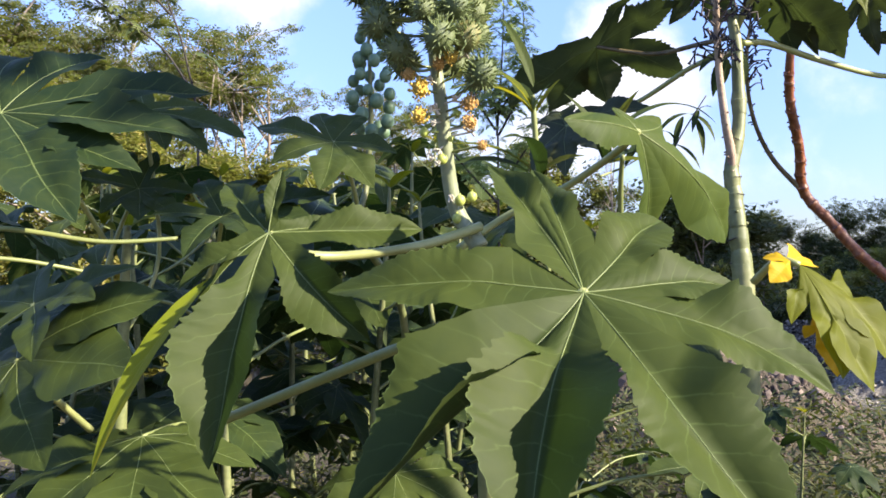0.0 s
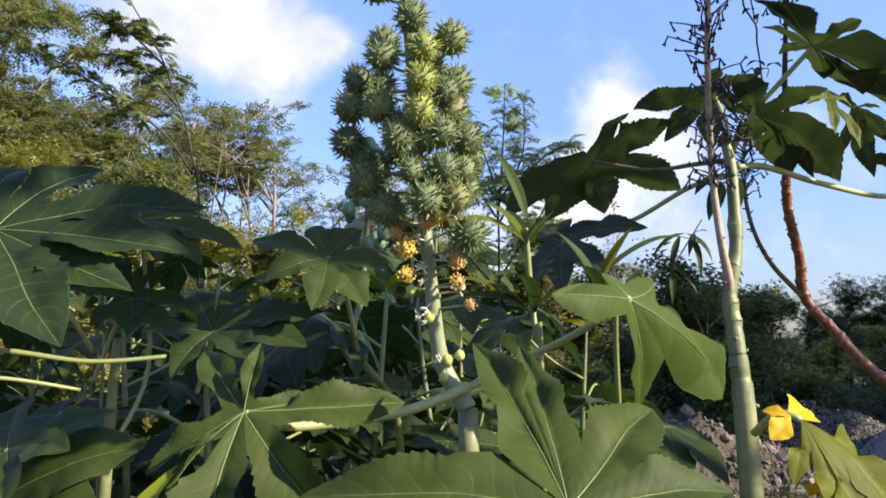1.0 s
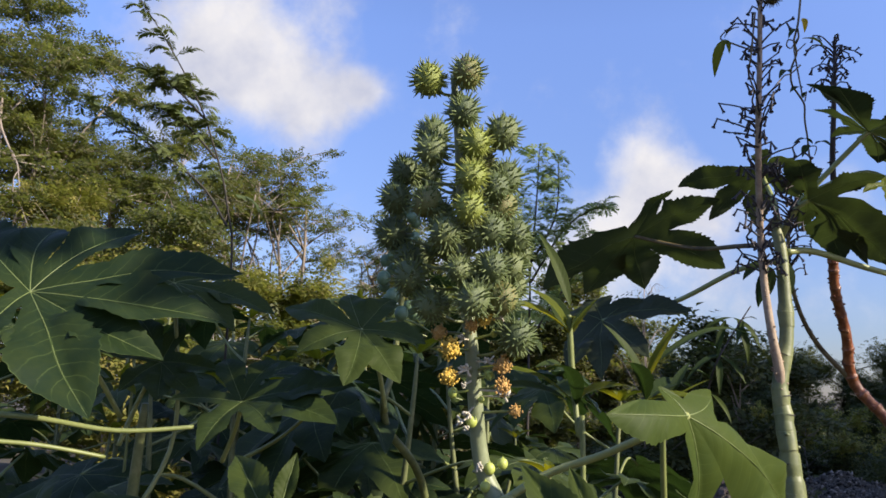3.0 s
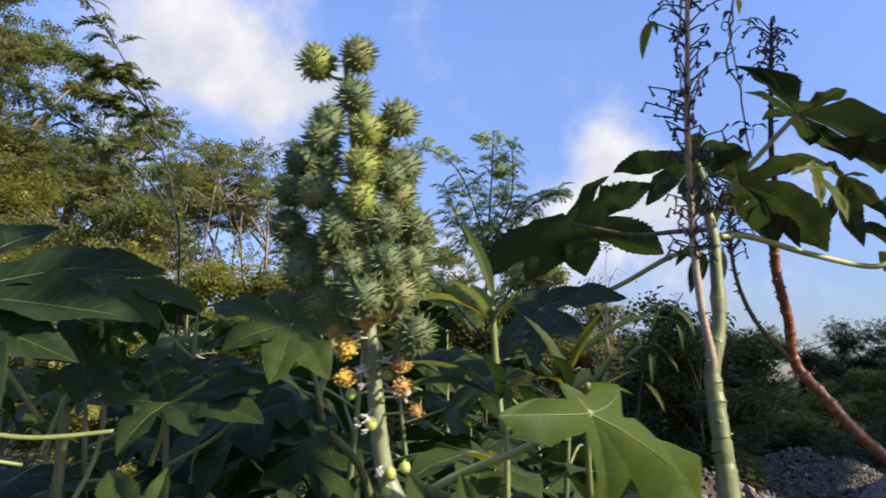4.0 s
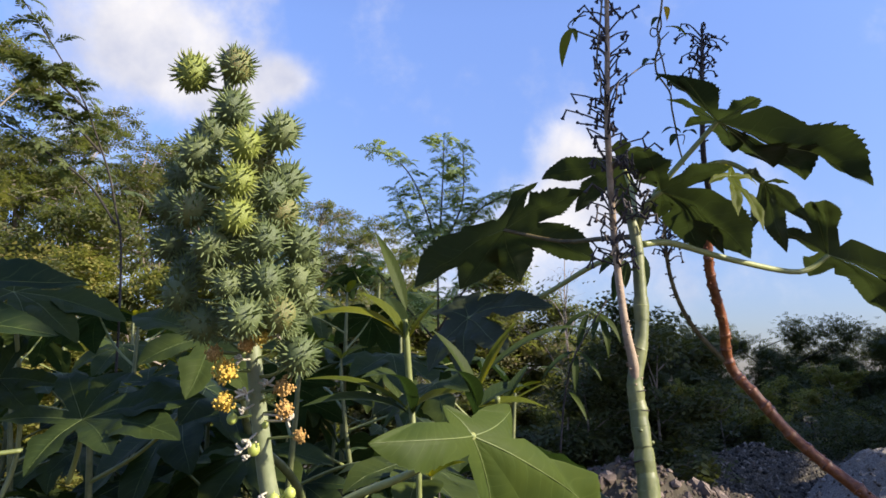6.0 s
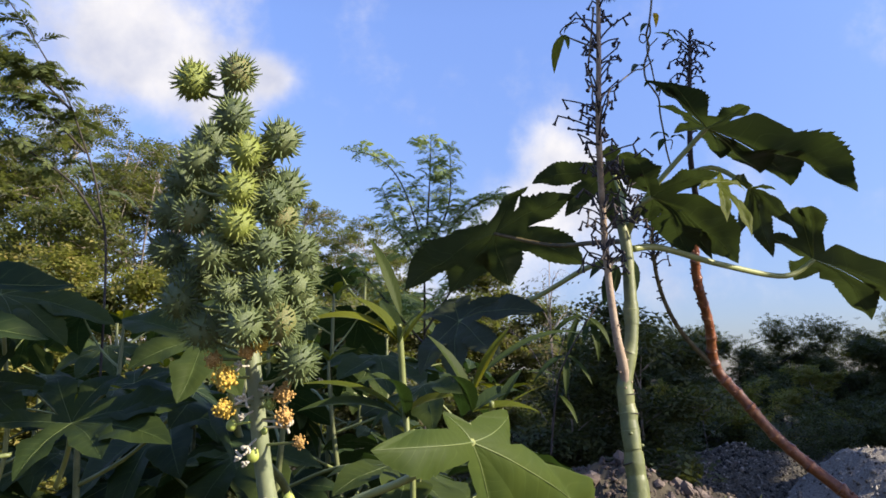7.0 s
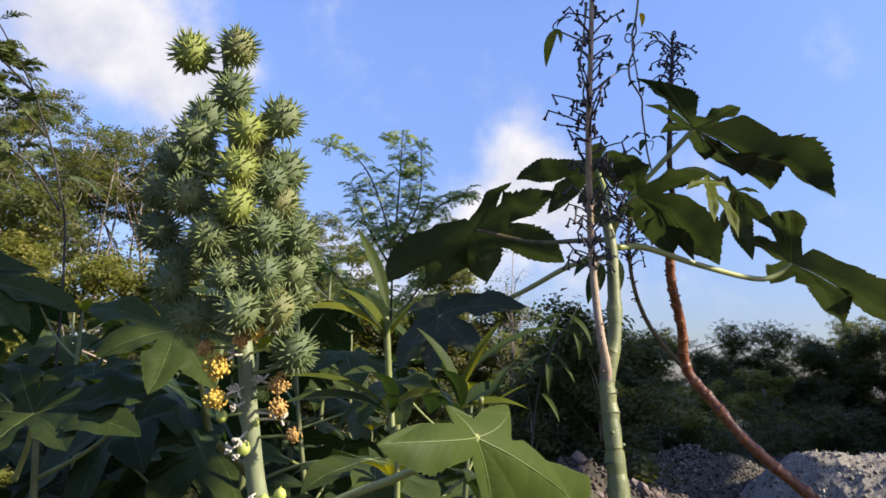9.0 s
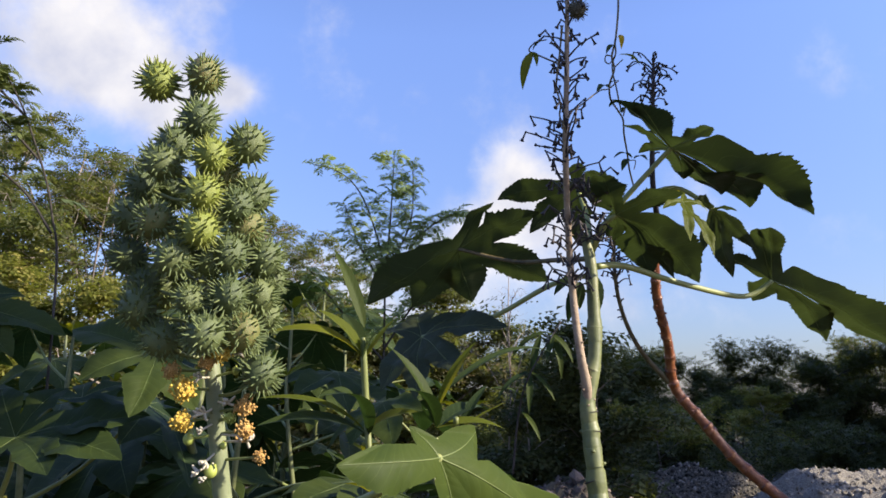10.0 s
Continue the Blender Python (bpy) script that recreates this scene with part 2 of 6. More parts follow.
WITHERED = plain("withered_flower", [(0.2, (0.34, 0.17, 0.04)), (0.9, (0.66, 0.42, 0.14))], 300, 0.8, 0.6)
WHITE = plain("dry_floret", [(0.2, (0.38, 0.33, 0.24)), (0.9, (0.62, 0.57, 0.46))], 200, 0.7, 0.3)
FOLIAGE = plain("acacia_foliage", [(0.1, (0.038, 0.053, 0.026)), (0.4, (0.075, 0.092, 0.046)), (0.7, (0.12, 0.122, 0.06)), (0.95, (0.18, 0.135, 0.075))], 0.9, 0.6, 0.0, translucent=0.4, island=0.5)
YELLOWISH = plain("yellowing_foliage", [(0.1, (0.09, 0.10, 0.024)), (0.5, (0.165, 0.17, 0.04)), (0.9, (0.26, 0.21, 0.065))], 0.7, 0.6, 0.0, translucent=0.35, island=0.5)
# darker twin of the sapling leaflets, with shade put into the colour
SHADED_FROND = plain("shaded_leaflets", [(0.1, (0.05, 0.075, 0.030)), (0.9, (0.13, 0.15, 0.055))], 5.0, 0.5, 0.0, translucent=0.2, per_object=0.4)
SAPLING = plain("pinnate_leaflets", [(0.1, (0.14, 0.21, 0.08)), (0.9, (0.32, 0.39, 0.18))], 5.0, 0.4, 0.0, translucent=0.5, per_object=0.7)
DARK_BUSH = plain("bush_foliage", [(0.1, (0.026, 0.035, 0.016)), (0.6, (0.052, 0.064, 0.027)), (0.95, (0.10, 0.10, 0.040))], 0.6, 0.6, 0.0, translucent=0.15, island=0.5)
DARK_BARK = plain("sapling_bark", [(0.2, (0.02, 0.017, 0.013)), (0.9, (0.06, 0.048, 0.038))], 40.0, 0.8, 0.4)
BARK = plain("bark", [(0.2, (0.12, 0.09, 0.07)), (0.6, (0.27, 0.22, 0.175)), (0.95, (0.42, 0.36, 0.31))], 9.0, 0.85, 0.6, dist=0.01)
SOIL = plain("soil", [(0.2, (0.026, 0.021, 0.014)), (0.5, (0.05, 0.04, 0.025)), (0.85, (0.09, 0.072, 0.043))], 1.4, 0.95, 0.6, 8.0, 0.03)
ROCK = plain("limestone", [(0.2, (0.05, 0.035, 0.027)), (0.5, (0.11, 0.08, 0.063)), (0.85, (0.24, 0.185, 0.15))], 12.0, 0.9, 0.6, per_object=0.4)
GRAVEL = plain("gravel", [(0.3, (0.020, 0.017, 0.012)), (0.5, (0.05, 0.043, 0.032)), (0.7, (0.13, 0.112, 0.085))], 38.0, 0.95, 0.9, 10.0, 0.03)
PEBBLE = plain("pale_gravel", [(0.25, (0.085, 0.071, 0.057)), (0.5, (0.175, 0.152, 0.125)), (0.72, (0.30, 0.27, 0.225))], 55.0, 0.95, 0.9, 8.0, 0.02)
GRIT = plain("small_rubble", [(0.2, (0.020, 0.017, 0.013)), (0.5, (0.045, 0.038, 0.029)), (0.75, (0.095, 0.08, 0.062)), (0.95, (0.24, 0.205, 0.165))], 20.0, 0.95, 0.4, island=1.2)
PALE_GRIT = plain("small_gravel", [(0.2, (0.085, 0.071, 0.057)), (0.5, (0.185, 0.16, 0.13)), (0.9, (0.35, 0.31, 0.26))], 20.0, 0.95, 0.4, island=1.0)
GRASS = plain("grass", [(0.1, (0.06, 0.075, 0.018)), (0.5, (0.14, 0.14, 0.035)), (0.9, (0.26, 0.21, 0.07))], 0.8, 0.7, 0.0, translucent=0.2, island=0.5)


# ---- building blocks ----
def link_mesh(name, verts, faces, material, parent=None, label="", uv=None, smooth=True):
    me = bpy.data.meshes.new(name)
    me.from_pydata([tuple(v) for v in verts], [], faces)
    if uv is not None:
        lay = me.uv_layers.new(name="UVMap")
        idx = np.empty(len(me.loops), dtype=np.int32)
        me.loops.foreach_get("vertex_index", idx)
        lay.data.foreach_set("uv", np.asarray(uv, dtype=np.float32)[idx].ravel())
    if smooth:
        me.polygons.foreach_set("use_smooth", [True] * len(me.polygons))
    me.materials.append(material)
    me.update()
    ob = new(name, me)
    if parent is not None:
        ob.parent = parent
    if label:
        tagged(ob, label)
    return ob


class Soup:
    """Vertices and faces gathered for one mesh."""

    def __init__(self):
        self.v, self.f = [], []

    def add(self, verts, faces):
        o = len(self.v)
        self.v.extend(verts)
        self.f.extend([tuple(i + o for i in f) for f in faces])

    def tube(self, pts, radii, sides=8, steps=5, caps=True):
        pts, rad = smooth_line(pts, radii, steps)
        rings = []
        ref = Vector((0.31, 0.83, 0.47))
        for i, p in enumerate(pts):
            t = (pts[min(i + 1, len(pts) - 1)] - pts[max(i - 1, 0)]).normalized()
            a = t.cross(ref).normalized()
            b = t.cross(a)
            rings.append([p + (a * math.cos(k * math.tau / sides) + b * math.sin(k * math.tau / sides)) * rad[i] for k in range(sides)])
        verts = [v for r in rings for v in r]
        faces = []
        for i in range(len(rings) - 1):
            for k in range(sides):
                k2 = (k + 1) % sides
                faces.append((i * sides + k, i * sides + k2, (i + 1) * sides + k2, (i + 1) * sides + k))
        if caps:
            faces.append(tuple(range(sides))[::-1])
            faces.append(tuple((len(rings) - 1) * sides + k for k in range(sides)))
        self.add(verts, faces)

    def ball(self, c, r, seg=10, rings=7, squash=1.0, rough=0.0, rng=random):
        verts, faces = [], []
        for i in range(rings + 1):
            th = math.pi * i / rings
            for k in range(seg):
                ph = math.tau * k / seg
                q = r * (1 + rough * (rng.random() - 0.5))
                verts.append(Vector(c) + Vector((q * math.sin(th) * math.cos(ph), q * math.sin(th) * math.sin(ph), squash * q * math.cos(th))))
        for i in range(rings):
            for k in range(seg):
                k2 = (k + 1) % seg
                faces.append((i * seg + k, (i + 1) * seg + k, (i + 1) * seg + k2, i * seg + k2))
        self.add(verts, faces)

    def spike(self, base, tip, r, sides=4):
        base, tip = Vector(base), Vector(tip)
        t = (tip - base).normalized()
        a = t.orthogonal().normalized()
        b = t.cross(a)
        ring = [base + (a * math.cos(k * math.tau / sides) + b * math.sin(k * math.tau / sides)) * r for k in range(sides)]
        self.add(ring + [tip], [(k, (k + 1) % sides, sides) for k in range(sides)])

    def make(self, name, material, parent=None, label="", smooth=True):
        return link_mesh(name, self.v, self.f, material, parent, label, smooth=smooth)


def smooth_line(pts, radii, steps):
    pts = [Vector(p) for p in pts]
    if isinstance(radii, (int, float)):
        radii = [radii] * len(pts)
    elif len(radii) != len(pts):
        radii = list(np.interp(np.linspace(0, 1, len(pts)), np.linspace(0, 1, len(radii)), radii))
    out, rad = [], []
    for i in range(len(pts) - 1):
        p0, p1, p2, p3 = pts[max(i - 1, 0)], pts[i], pts[i + 1], pts[min(i + 2, len(pts) - 1)]
        for k in range(steps):
            t = k / steps
            out.append(0.5 * (2 * p1 + (p2 - p0) * t + (2 * p0 - 5 * p1 + 4 * p2 - p3) * t * t + (3 * p1 - p0 - 3 * p2 + p3) * t ** 3))
            rad.append(radii[i] + (radii[i + 1] - radii[i]) * t)
    return out + [pts[-1]], rad + [radii[-1]]


def thing(name, at, label, category, group="", kind=""):
    e = new(name)
    e.empty_display_size = 0.05
    e.location = at
    return tagged(e, label, category, group, kind)


def part(name, soup, material, parent, label="", smooth=True):
    """One mesh under a thing or a part, given in world coordinates."""
    ob = soup.make(name, material, None, label, smooth)
    ob.parent = parent
    ob.matrix_parent_inverse = world_of(parent).inverted()
    return ob


def world_of(ob):
    m = Matrix.LocRotScale(ob.location, ob.rotation_euler, ob.scale)
    if ob.parent is None:
        return m
    return world_of(ob.parent) @ ob.matrix_parent_inverse @ m


def smoothstep(a, b, x):
    t = min(1.0, max(0.0, (x - a) / (b - a)))
    return t * t * (3 - 2 * t)


def blade_data(center, tips, width=0.27, fold=0.25, bow=0.12, sinus=0.36, n=30, cols=4, teeth=13, up=None, open_pair=True, rng=None, ruffle=0.02, jag=0.11, warp=0.03, twist=0.0):
    """A palmate blade: a lobe from the centre to every tip, joined near the centre, toothed along the free margins."""
    rng = rng or random.Random(int(1000 * (center[0] + 3 * center[2])))
    c = Vector(center)
    tips = [Vector(t) for t in tips]
    count = len(tips)
    nrm = Vector((0, 0, 0))
    for i in range(count):
        nrm += (tips[i] - c).cross(tips[(i + 1) % count] - c)
    nrm.normalize()
    if nrm.dot(Vector(up) if up else Vector((0, -0.4, 1))) < 0:
        nrm = -nrm
    size = max((t - c).length for t in tips)

    sway = [nrm.cross(t - c) * rng.uniform(-0.09, 0.09) + nrm * (t - c).length * rng.uniform(-0.04, 0.04) for t in tips]

    def mid(i, s):
        t = tips[i]
        q = c + (t - c) * 0.5 + nrm * bow * (t - c).length + sway[i]
        return (1 - s) ** 2 * c + 2 * s * (1 - s) * q + s * s * t

    lens = [(t - c).length for t in tips]
    verts, faces, uvs, lines = [], [], [], []
    for i in range(count):
        base = len(verts)
        w_i = (width[i] if isinstance(width, tuple) else width) * rng.uniform(0.92, 1.08)
        phase = rng.random()
        nick = [rng.uniform(0.5, 1.5) for _ in range(32)]
        wave = rng.uniform(0, math.tau)
        f_i = fold[i] if isinstance(fold, tuple) else fold
        turn_i = twist[i] if isinstance(twist, tuple) else twist
        line = []
        for r in range(n + 1):
            s = r / n
            m = mid(i, s)
            line.append(m)
            tan = (mid(i, min(1, s + 0.02)) - mid(i, max(0, s - 0.02))).normalized()
            sd = nrm.cross(tan)
            if sd.length < 0.15:
                sd = tan.orthogonal()
            sd.normalize()
            ln = tan.cross(sd).normalized()
            if ln.dot(nrm) < 0:
                ln = -ln
            if turn_i:
                a = turn_i * smoothstep(0.12, 0.6, s)
                sd, ln = sd * math.cos(a) + ln * math.sin(a), ln * math.cos(a) - sd * math.sin(a)
            u = max(0.0, (s - 0.55) / 0.45)
            prof = (s / 0.55) ** 1.05 if s < 0.55 else max(0.0, (1 - u)) ** 0.95 * (1 + 0.62 * u)
            for k in range(-cols, cols + 1):
                sgn = -1 if k < 0 else 1
                j = (i + (1 if sgn > 0 else -1)) % count
                # which way round the neighbours lie
                far = mid(j, 0.6) - c
                if abs(k):
                    toward = sd if sd.dot(far) * 1.0 > sd.dot(mid((i - sgn) % count, 0.6) - c) else -sd
                else:
                    toward = sd
                ratio = abs(k) / cols
                saw = ((s * teeth + phase) % 1.0)
                fine = ((s * teeth * 2.3 + phase * 3 + sgn * 0.3) % 1.0)
                big = math.sin(s * 9 + wave * 2 + sgn * 1.7)
                w = w_i * lens[i] * prof * (1 + (jag * nick[int(s * teeth + phase) % 32] * (saw ** 1.5 - 0.4) + 0.035 * (fine - 0.5)) * (1 if s < 0.96 else 0) + 0.045 * big)
                ruf = ruffle * lens[i] * math.sin(s * 17 + wave + sgn) * prof
                edge = m + toward * w + ln * (f_i * w + ruf)
                s0 = (sinus[i if sgn > 0 else j] if isinstance(sinus, tuple) else sinus) * (0.75 if open_pair and {i, j} == {0, count - 1} else 1.0)
                sj = min(1.0, s * lens[i] / lens[j])
                bis = 0.5 * (m + mid(j, sj)) + nrm * f_i * 0.45 * (mid(j, sj) - m).length * 0.5
                g = smoothstep(s0 - 0.03, s0 + 0.07, s)
                e = bis * (1 - g) + edge * g
                quilt = ln * (0.012 * lens[i] * math.sin(ratio * math.pi) * prof)
                verts.append(m + (e - m) * ratio + quilt)
                uvs.append((s, 0.5 + 0.5 * sgn * ratio))
        row = 2 * cols + 1
        for r in range(n):
            for k in range(2 * cols):
                a = base + r * row + k
                faces.append((a, a + 1, a + row + 1, a + row))
        lines.append(line)
    # the whole blade is a little crumpled
    off = Vector((rng.uniform(0, 40), rng.uniform(0, 40), rng.uniform(0, 40)))

    def crumple(p):
        q = (p - c) / size
        return p + noise.noise_vector(q * 2.3 + off) * (size * warp * min(1.0, 2 * q.length)) + nrm * (noise.noise(q * 7.0 + off) * size * warp * 0.35 * min(1.0, 3 * q.length))

    return [crumple(p) for p in verts], faces, uvs, [[crumple(p) for p in line] for line in lines], nrm, size


def leaf(plant, center, tips, stalk=None, material=None, veins=True, stalk_r=0.0028, label="", stalk_matter=None, **kw):
    """A palmate leaf of a plant, with raised midribs and its stalk (a line of points that ends at the leaf's centre)."""
    verts, faces, uvs, lines, nrm, size = blade_data(center, tips, **kw)
    ob = link_mesh("leaf", verts, faces, material or CASTOR, None, label, uv=uvs)
    ob.parent = plant
    ob.matrix_parent_inverse = world_of(plant).inverted()
    if veins:
        s = Soup()
        for line in lines:
            pts = [p + nrm * 0.0002 for p in line[:: max(1, len(line) // 7)]]
            s.tube(pts, (0.0032 * size, 0.0006 * size), 5 if len(line) > 40 else 3, 3 if len(line) > 40 else 1, False)
        part("venation", s, VEIN, ob, "pale raised midribs")
    if stalk:
        s = Soup()
        s.tube(list(stalk) + [center], (stalk_r * 1.25, stalk_r), 8 if veins else 6, 6 if veins else 4)
        part("petiole", s, stalk_matter or PALE_PETIOLE, plant)
    return ob


def lance(plant, base, tip, width, bow=0.1, fold=0.3, material=None, droop=None, label=""):
    """A narrow single leaf from base to tip."""
    base, tip = Vector(base), Vector(tip)
    length = (tip - base).length
    d = (tip - base).normalized()
    upv = Vector(droop) if droop else Vector((0, -0.5, 1))
    sd = d.cross(upv)
    sd = sd.normalized() if sd.length > 0.05 else d.orthogonal()
    ln = sd.cross(d).normalized()
    n, cols = 16, 3
    verts, uvs, faces = [], [], []
    for r in range(n + 1):
        s = r / n
        m = base + (tip - base) * s + ln * (bow * length * 4 * s * (1 - s))
        w = width * (math.sin(math.pi * min(1, s ** 0.8)) ** 0.85 if s < 1 else 0) * (1 + 0.04 * math.sin(s * 40))
        for k in range(-cols, cols + 1):
            q = k / cols
            verts.append(m + sd * w * q + ln * fold * w * abs(q))
            uvs.append((s, 0.5 + 0.5 * q))
    row = 2 * cols + 1
    for r in range(n):
        for k in range(2 * cols):
            a = r * row + k
            faces.append((a, a + 1, a + row + 1, a + row))
    ob = link_mesh("leaf", verts, faces, material or YOUNG, None, label, uv=uvs)
    ob.parent = plant
    ob.matrix_parent_inverse = world_of(plant).inverted()
    return ob


def stick(name, pts, radii, material, parent, label="", sides=10, knobs=0, seed=3):
    """A stalk or stem with slight swellings where leaves were."""
    s = Soup()
    s.tube(pts, radii, sides, 8)
    if knobs:
        rng = random.Random(seed)
        line, rad = smooth_line(pts, radii, 12)
        for k in range(knobs):
            i = rng.randrange(2, len(line) - 2)
            t = (line[i + 1] - line[i - 1]).normalized()
            o = t.orthogonal()
            o.rotate(Matrix.Rotation(rng.uniform(0, math.tau), 3, t))
            s.ball(line[i] + o * rad[i] * 0.8, rad[i] * 0.32, 6, 4, 0.7, 0.2, rng)
    return part(name, s, material, parent, label)


def scars(parent, pts, radii, count, seed, matter=None, bulge=1.06):
    """Nodes of a stem: swollen collars, each with a dark slanted leaf scar, all parts."""
    rng = random.Random(seed)
    line, rad = smooth_line(pts, radii, 16)
    for i in range(count):
        q = (i + rng.uniform(0.2, 0.8)) / count
        k = max(2, min(len(line) - 3, int(q * (len(line) - 1))))
        t = (line[k + 1] - line[k - 1]).normalized()
        a = t.orthogonal().normalized()
        b = t.cross(a)
        r = rad[k]
        turn, sweep, tilt = rng.uniform(0, math.tau), rng.uniform(1.6, 3.8), rng.uniform(-0.7, 0.7)
        s = Soup()
        side = (a * math.cos(turn + sweep / 2) + b * math.sin(turn + sweep / 2)) * r
        s.tube([line[k] - t * r * 2.0, line[k] - t * r * 0.7 + side * 0.03, line[k] + side * 0.08, line[k] + t * r * 0.35 + side * 0.04, line[k] + t * r * 1.2], (r * 0.95, r * 1.02, r * bulge * rng.uniform(0.98, 1.04), r * (0.5 + 0.5 * bulge), r * 0.95), 14, 4, False)
        part("node_collar", s, matter or STEM, parent)
        ring = [line[k] + side * 0.1 + (a * math.cos(turn + sweep * j / 10) + b * math.sin(turn + sweep * j / 10)) * r * 1.1 + t * r * (0.12 + tilt * 0.5 * math.sin(turn + sweep * j / 10)) for j in range(11)]
        s = Soup()
        s.tube(ring, [r * (0.02 + 0.07 * math.sin(math.pi * j / 10)) for j in range(11)], 5, 2)
        part("leaf_scar", s, HUSK, parent)


# ---- kinds of small plant parts ----
def capsule_pair(seed, kind):
    """Body and spine meshes of one three-lobed spiny capsule of radius 1."""
    rng = random.Random(seed)
    verts, faces = [], []
    seg, rings = 18, 11
    for i in range(rings + 1):
        th = math.pi * i / rings
        for k in range(seg):
            ph = math.tau * k / seg
            q = 1 - 0.09 * (0.5 + 0.5 * math.cos(3 * ph)) ** 2 * math.sin(th)
            verts.append((q * math.sin(th) * math.cos(ph), q * math.sin(th) * math.sin(ph), 1.08 * q * math.cos(th)))
    for i in range(rings):
        for k in range(seg):
            k2 = (k + 1) % seg
            faces.append((i * seg + k, (i + 1) * seg + k, (i + 1) * seg + k2, i * seg + k2))
    body = bpy.data.meshes.new("capsule")
    body.from_pydata(verts, [], faces)
    body.polygons.foreach_set("use_smooth", [True] * len(faces))
    body.materials.append((CAP, CAP_SPOT, CAP_RIPE)[kind])
    s = Soup()
    n = 112
    for i in range(n):
        z = 1 - 2 * (i + 0.5) / n
        ph = i * 2.39996 + rng.uniform(-0.25, 0.25)
        r = math.sqrt(max(0, 1 - z * z))
        d = Vector((r * math.cos(ph), r * math.sin(ph), z))
        d = (d + Vector((rng.uniform(-1, 1), rng.uniform(-1, 1), rng.uniform(-1, 1))) * 0.12).normalized()
        h = rng.uniform(0.34, 0.56)
        tip = d * (0.96 + h) + Vector((rng.uniform(-1, 1), rng.uniform(-1, 1), rng.uniform(-0.4, 1))) * 0.09
        knee = d * (0.96 + h * 0.55) + Vector((rng.uniform(-1, 1), rng.uniform(-1, 1), rng.uniform(-1, 1))) * 0.03
        s.tube([d * 0.93, knee, tip], (0.07, 0.044, 0.012), 5, 1, False)
    spines = bpy.data.meshes.new("spines")
    spines.from_pydata([tuple(v) for v in s.v], [], s.f)
    spines.polygons.foreach_set("use_smooth", [True] * len(s.f))
    spines.materials.append(SPINE_RIPE if kind == 2 else SPINE)
    return kind, body, spines


PICK = random.Random(21)


def capsule(plant, at, r, kind):
    """A spiny capsule on its short stalk."""
    choice = [c for c in CAPS if c[0] == kind] or CAPS[:2]
    if kind == 3:
        body, spines, matter = CAPS[0][1], CAPS[0][2], OLD_CAPSULE
    else:
        _, body, spines = PICK.choice(choice)
        matter = None
    ob = new("capsule", body)
    ob.matrix_basis = Matrix.LocRotScale(Vector(at), Euler([PICK.uniform(-0.6, 0.6), PICK.uniform(-0.6, 0.6), PICK.uniform(0, 6.28)]), (r, r, r))
    ob.parent = plant
    ob.matrix_parent_inverse = world_of(plant).inverted()
    sp = new("spiny_coat", spines)
    sp.parent = ob
    if matter:
        for o in (ob, sp):
            o.data = o.data.copy()
            o.data.materials.clear()
            o.data.materials.append(matter)
        tagged(ob, "dark dry capsule")
    elif kind == 1:
        tagged(ob, "green capsule with red-brown spots")
    elif kind == 2:
        tagged(ob, "yellow-green ripening capsule")
    if kind != 3:
        line, _ = smooth_line(SPIKE, 0.001, 8)
        root = min(line, key=lambda p: (p - Vector(at) + Vector((0, 0, 0.012))).length)
        s = Soup()
        s.tube([root, (root + Vector(at)) * 0.5 - Vector((0, 0, 0.004)), at], 0.0011, 6, 4)
        part("fruit_stalk", s, PETIOLE, plant)
    return ob


def tuft(plant, at, r, material):
    """A rounded cluster of tiny anthers on a short stalk."""
    rng = random.Random(int(at[0] * 9000) + int(at[2] * 7000))
    s = Soup()
    for i in range(110):
        z = 1 - 2 * (i + 0.5) / 110
        q = math.sqrt(1 - z * z)
        d = Vector((q * math.cos(i * 2.4), q * math.sin(i * 2.4), z)) * rng.uniform(0.4, 1.05) + Vector((rng.gauss(0, 0.08), rng.gauss(0, 0.08), rng.gauss(0, 0.08)))
        s.ball(Vector(at) + d * r, r * rng.uniform(0.08, 0.15), 5, 4, rng.uniform(0.7, 1.3), 0.5, rng)
    s.ball(at, r * 0.66, 9, 7, 1.0, 0.5, rng)
    ob = part("flower", s, material, plant)
    line, _ = smooth_line(SPIKE, 0.001, 8)
    root = min(line, key=lambda p: (p - Vector(at) + Vector((0, 0, 0.004))).length)
    s = Soup()
    s.tube([root, at], 0.0009, 6, 3)
    part("flower_stalk", s, PETIOLE, plant)
    return ob


def bud(plant, at, r):
    s = Soup()
    s.ball(at, r, 12, 9, 1.1)
    s.spike(Vector(at) + Vector((0, 0, r * 0.9)), Vector(at) + Vector((0.1 * r, 0, r * 1.5)), r * 0.25)
    line, _ = smooth_line(SPIKE, 0.001, 8)
    root = min(line, key=lambda p: (p - Vector(at)).length)
    s.tube([root, at], 0.0008, 6, 2)
    return part("bud", s, BUD, plant)


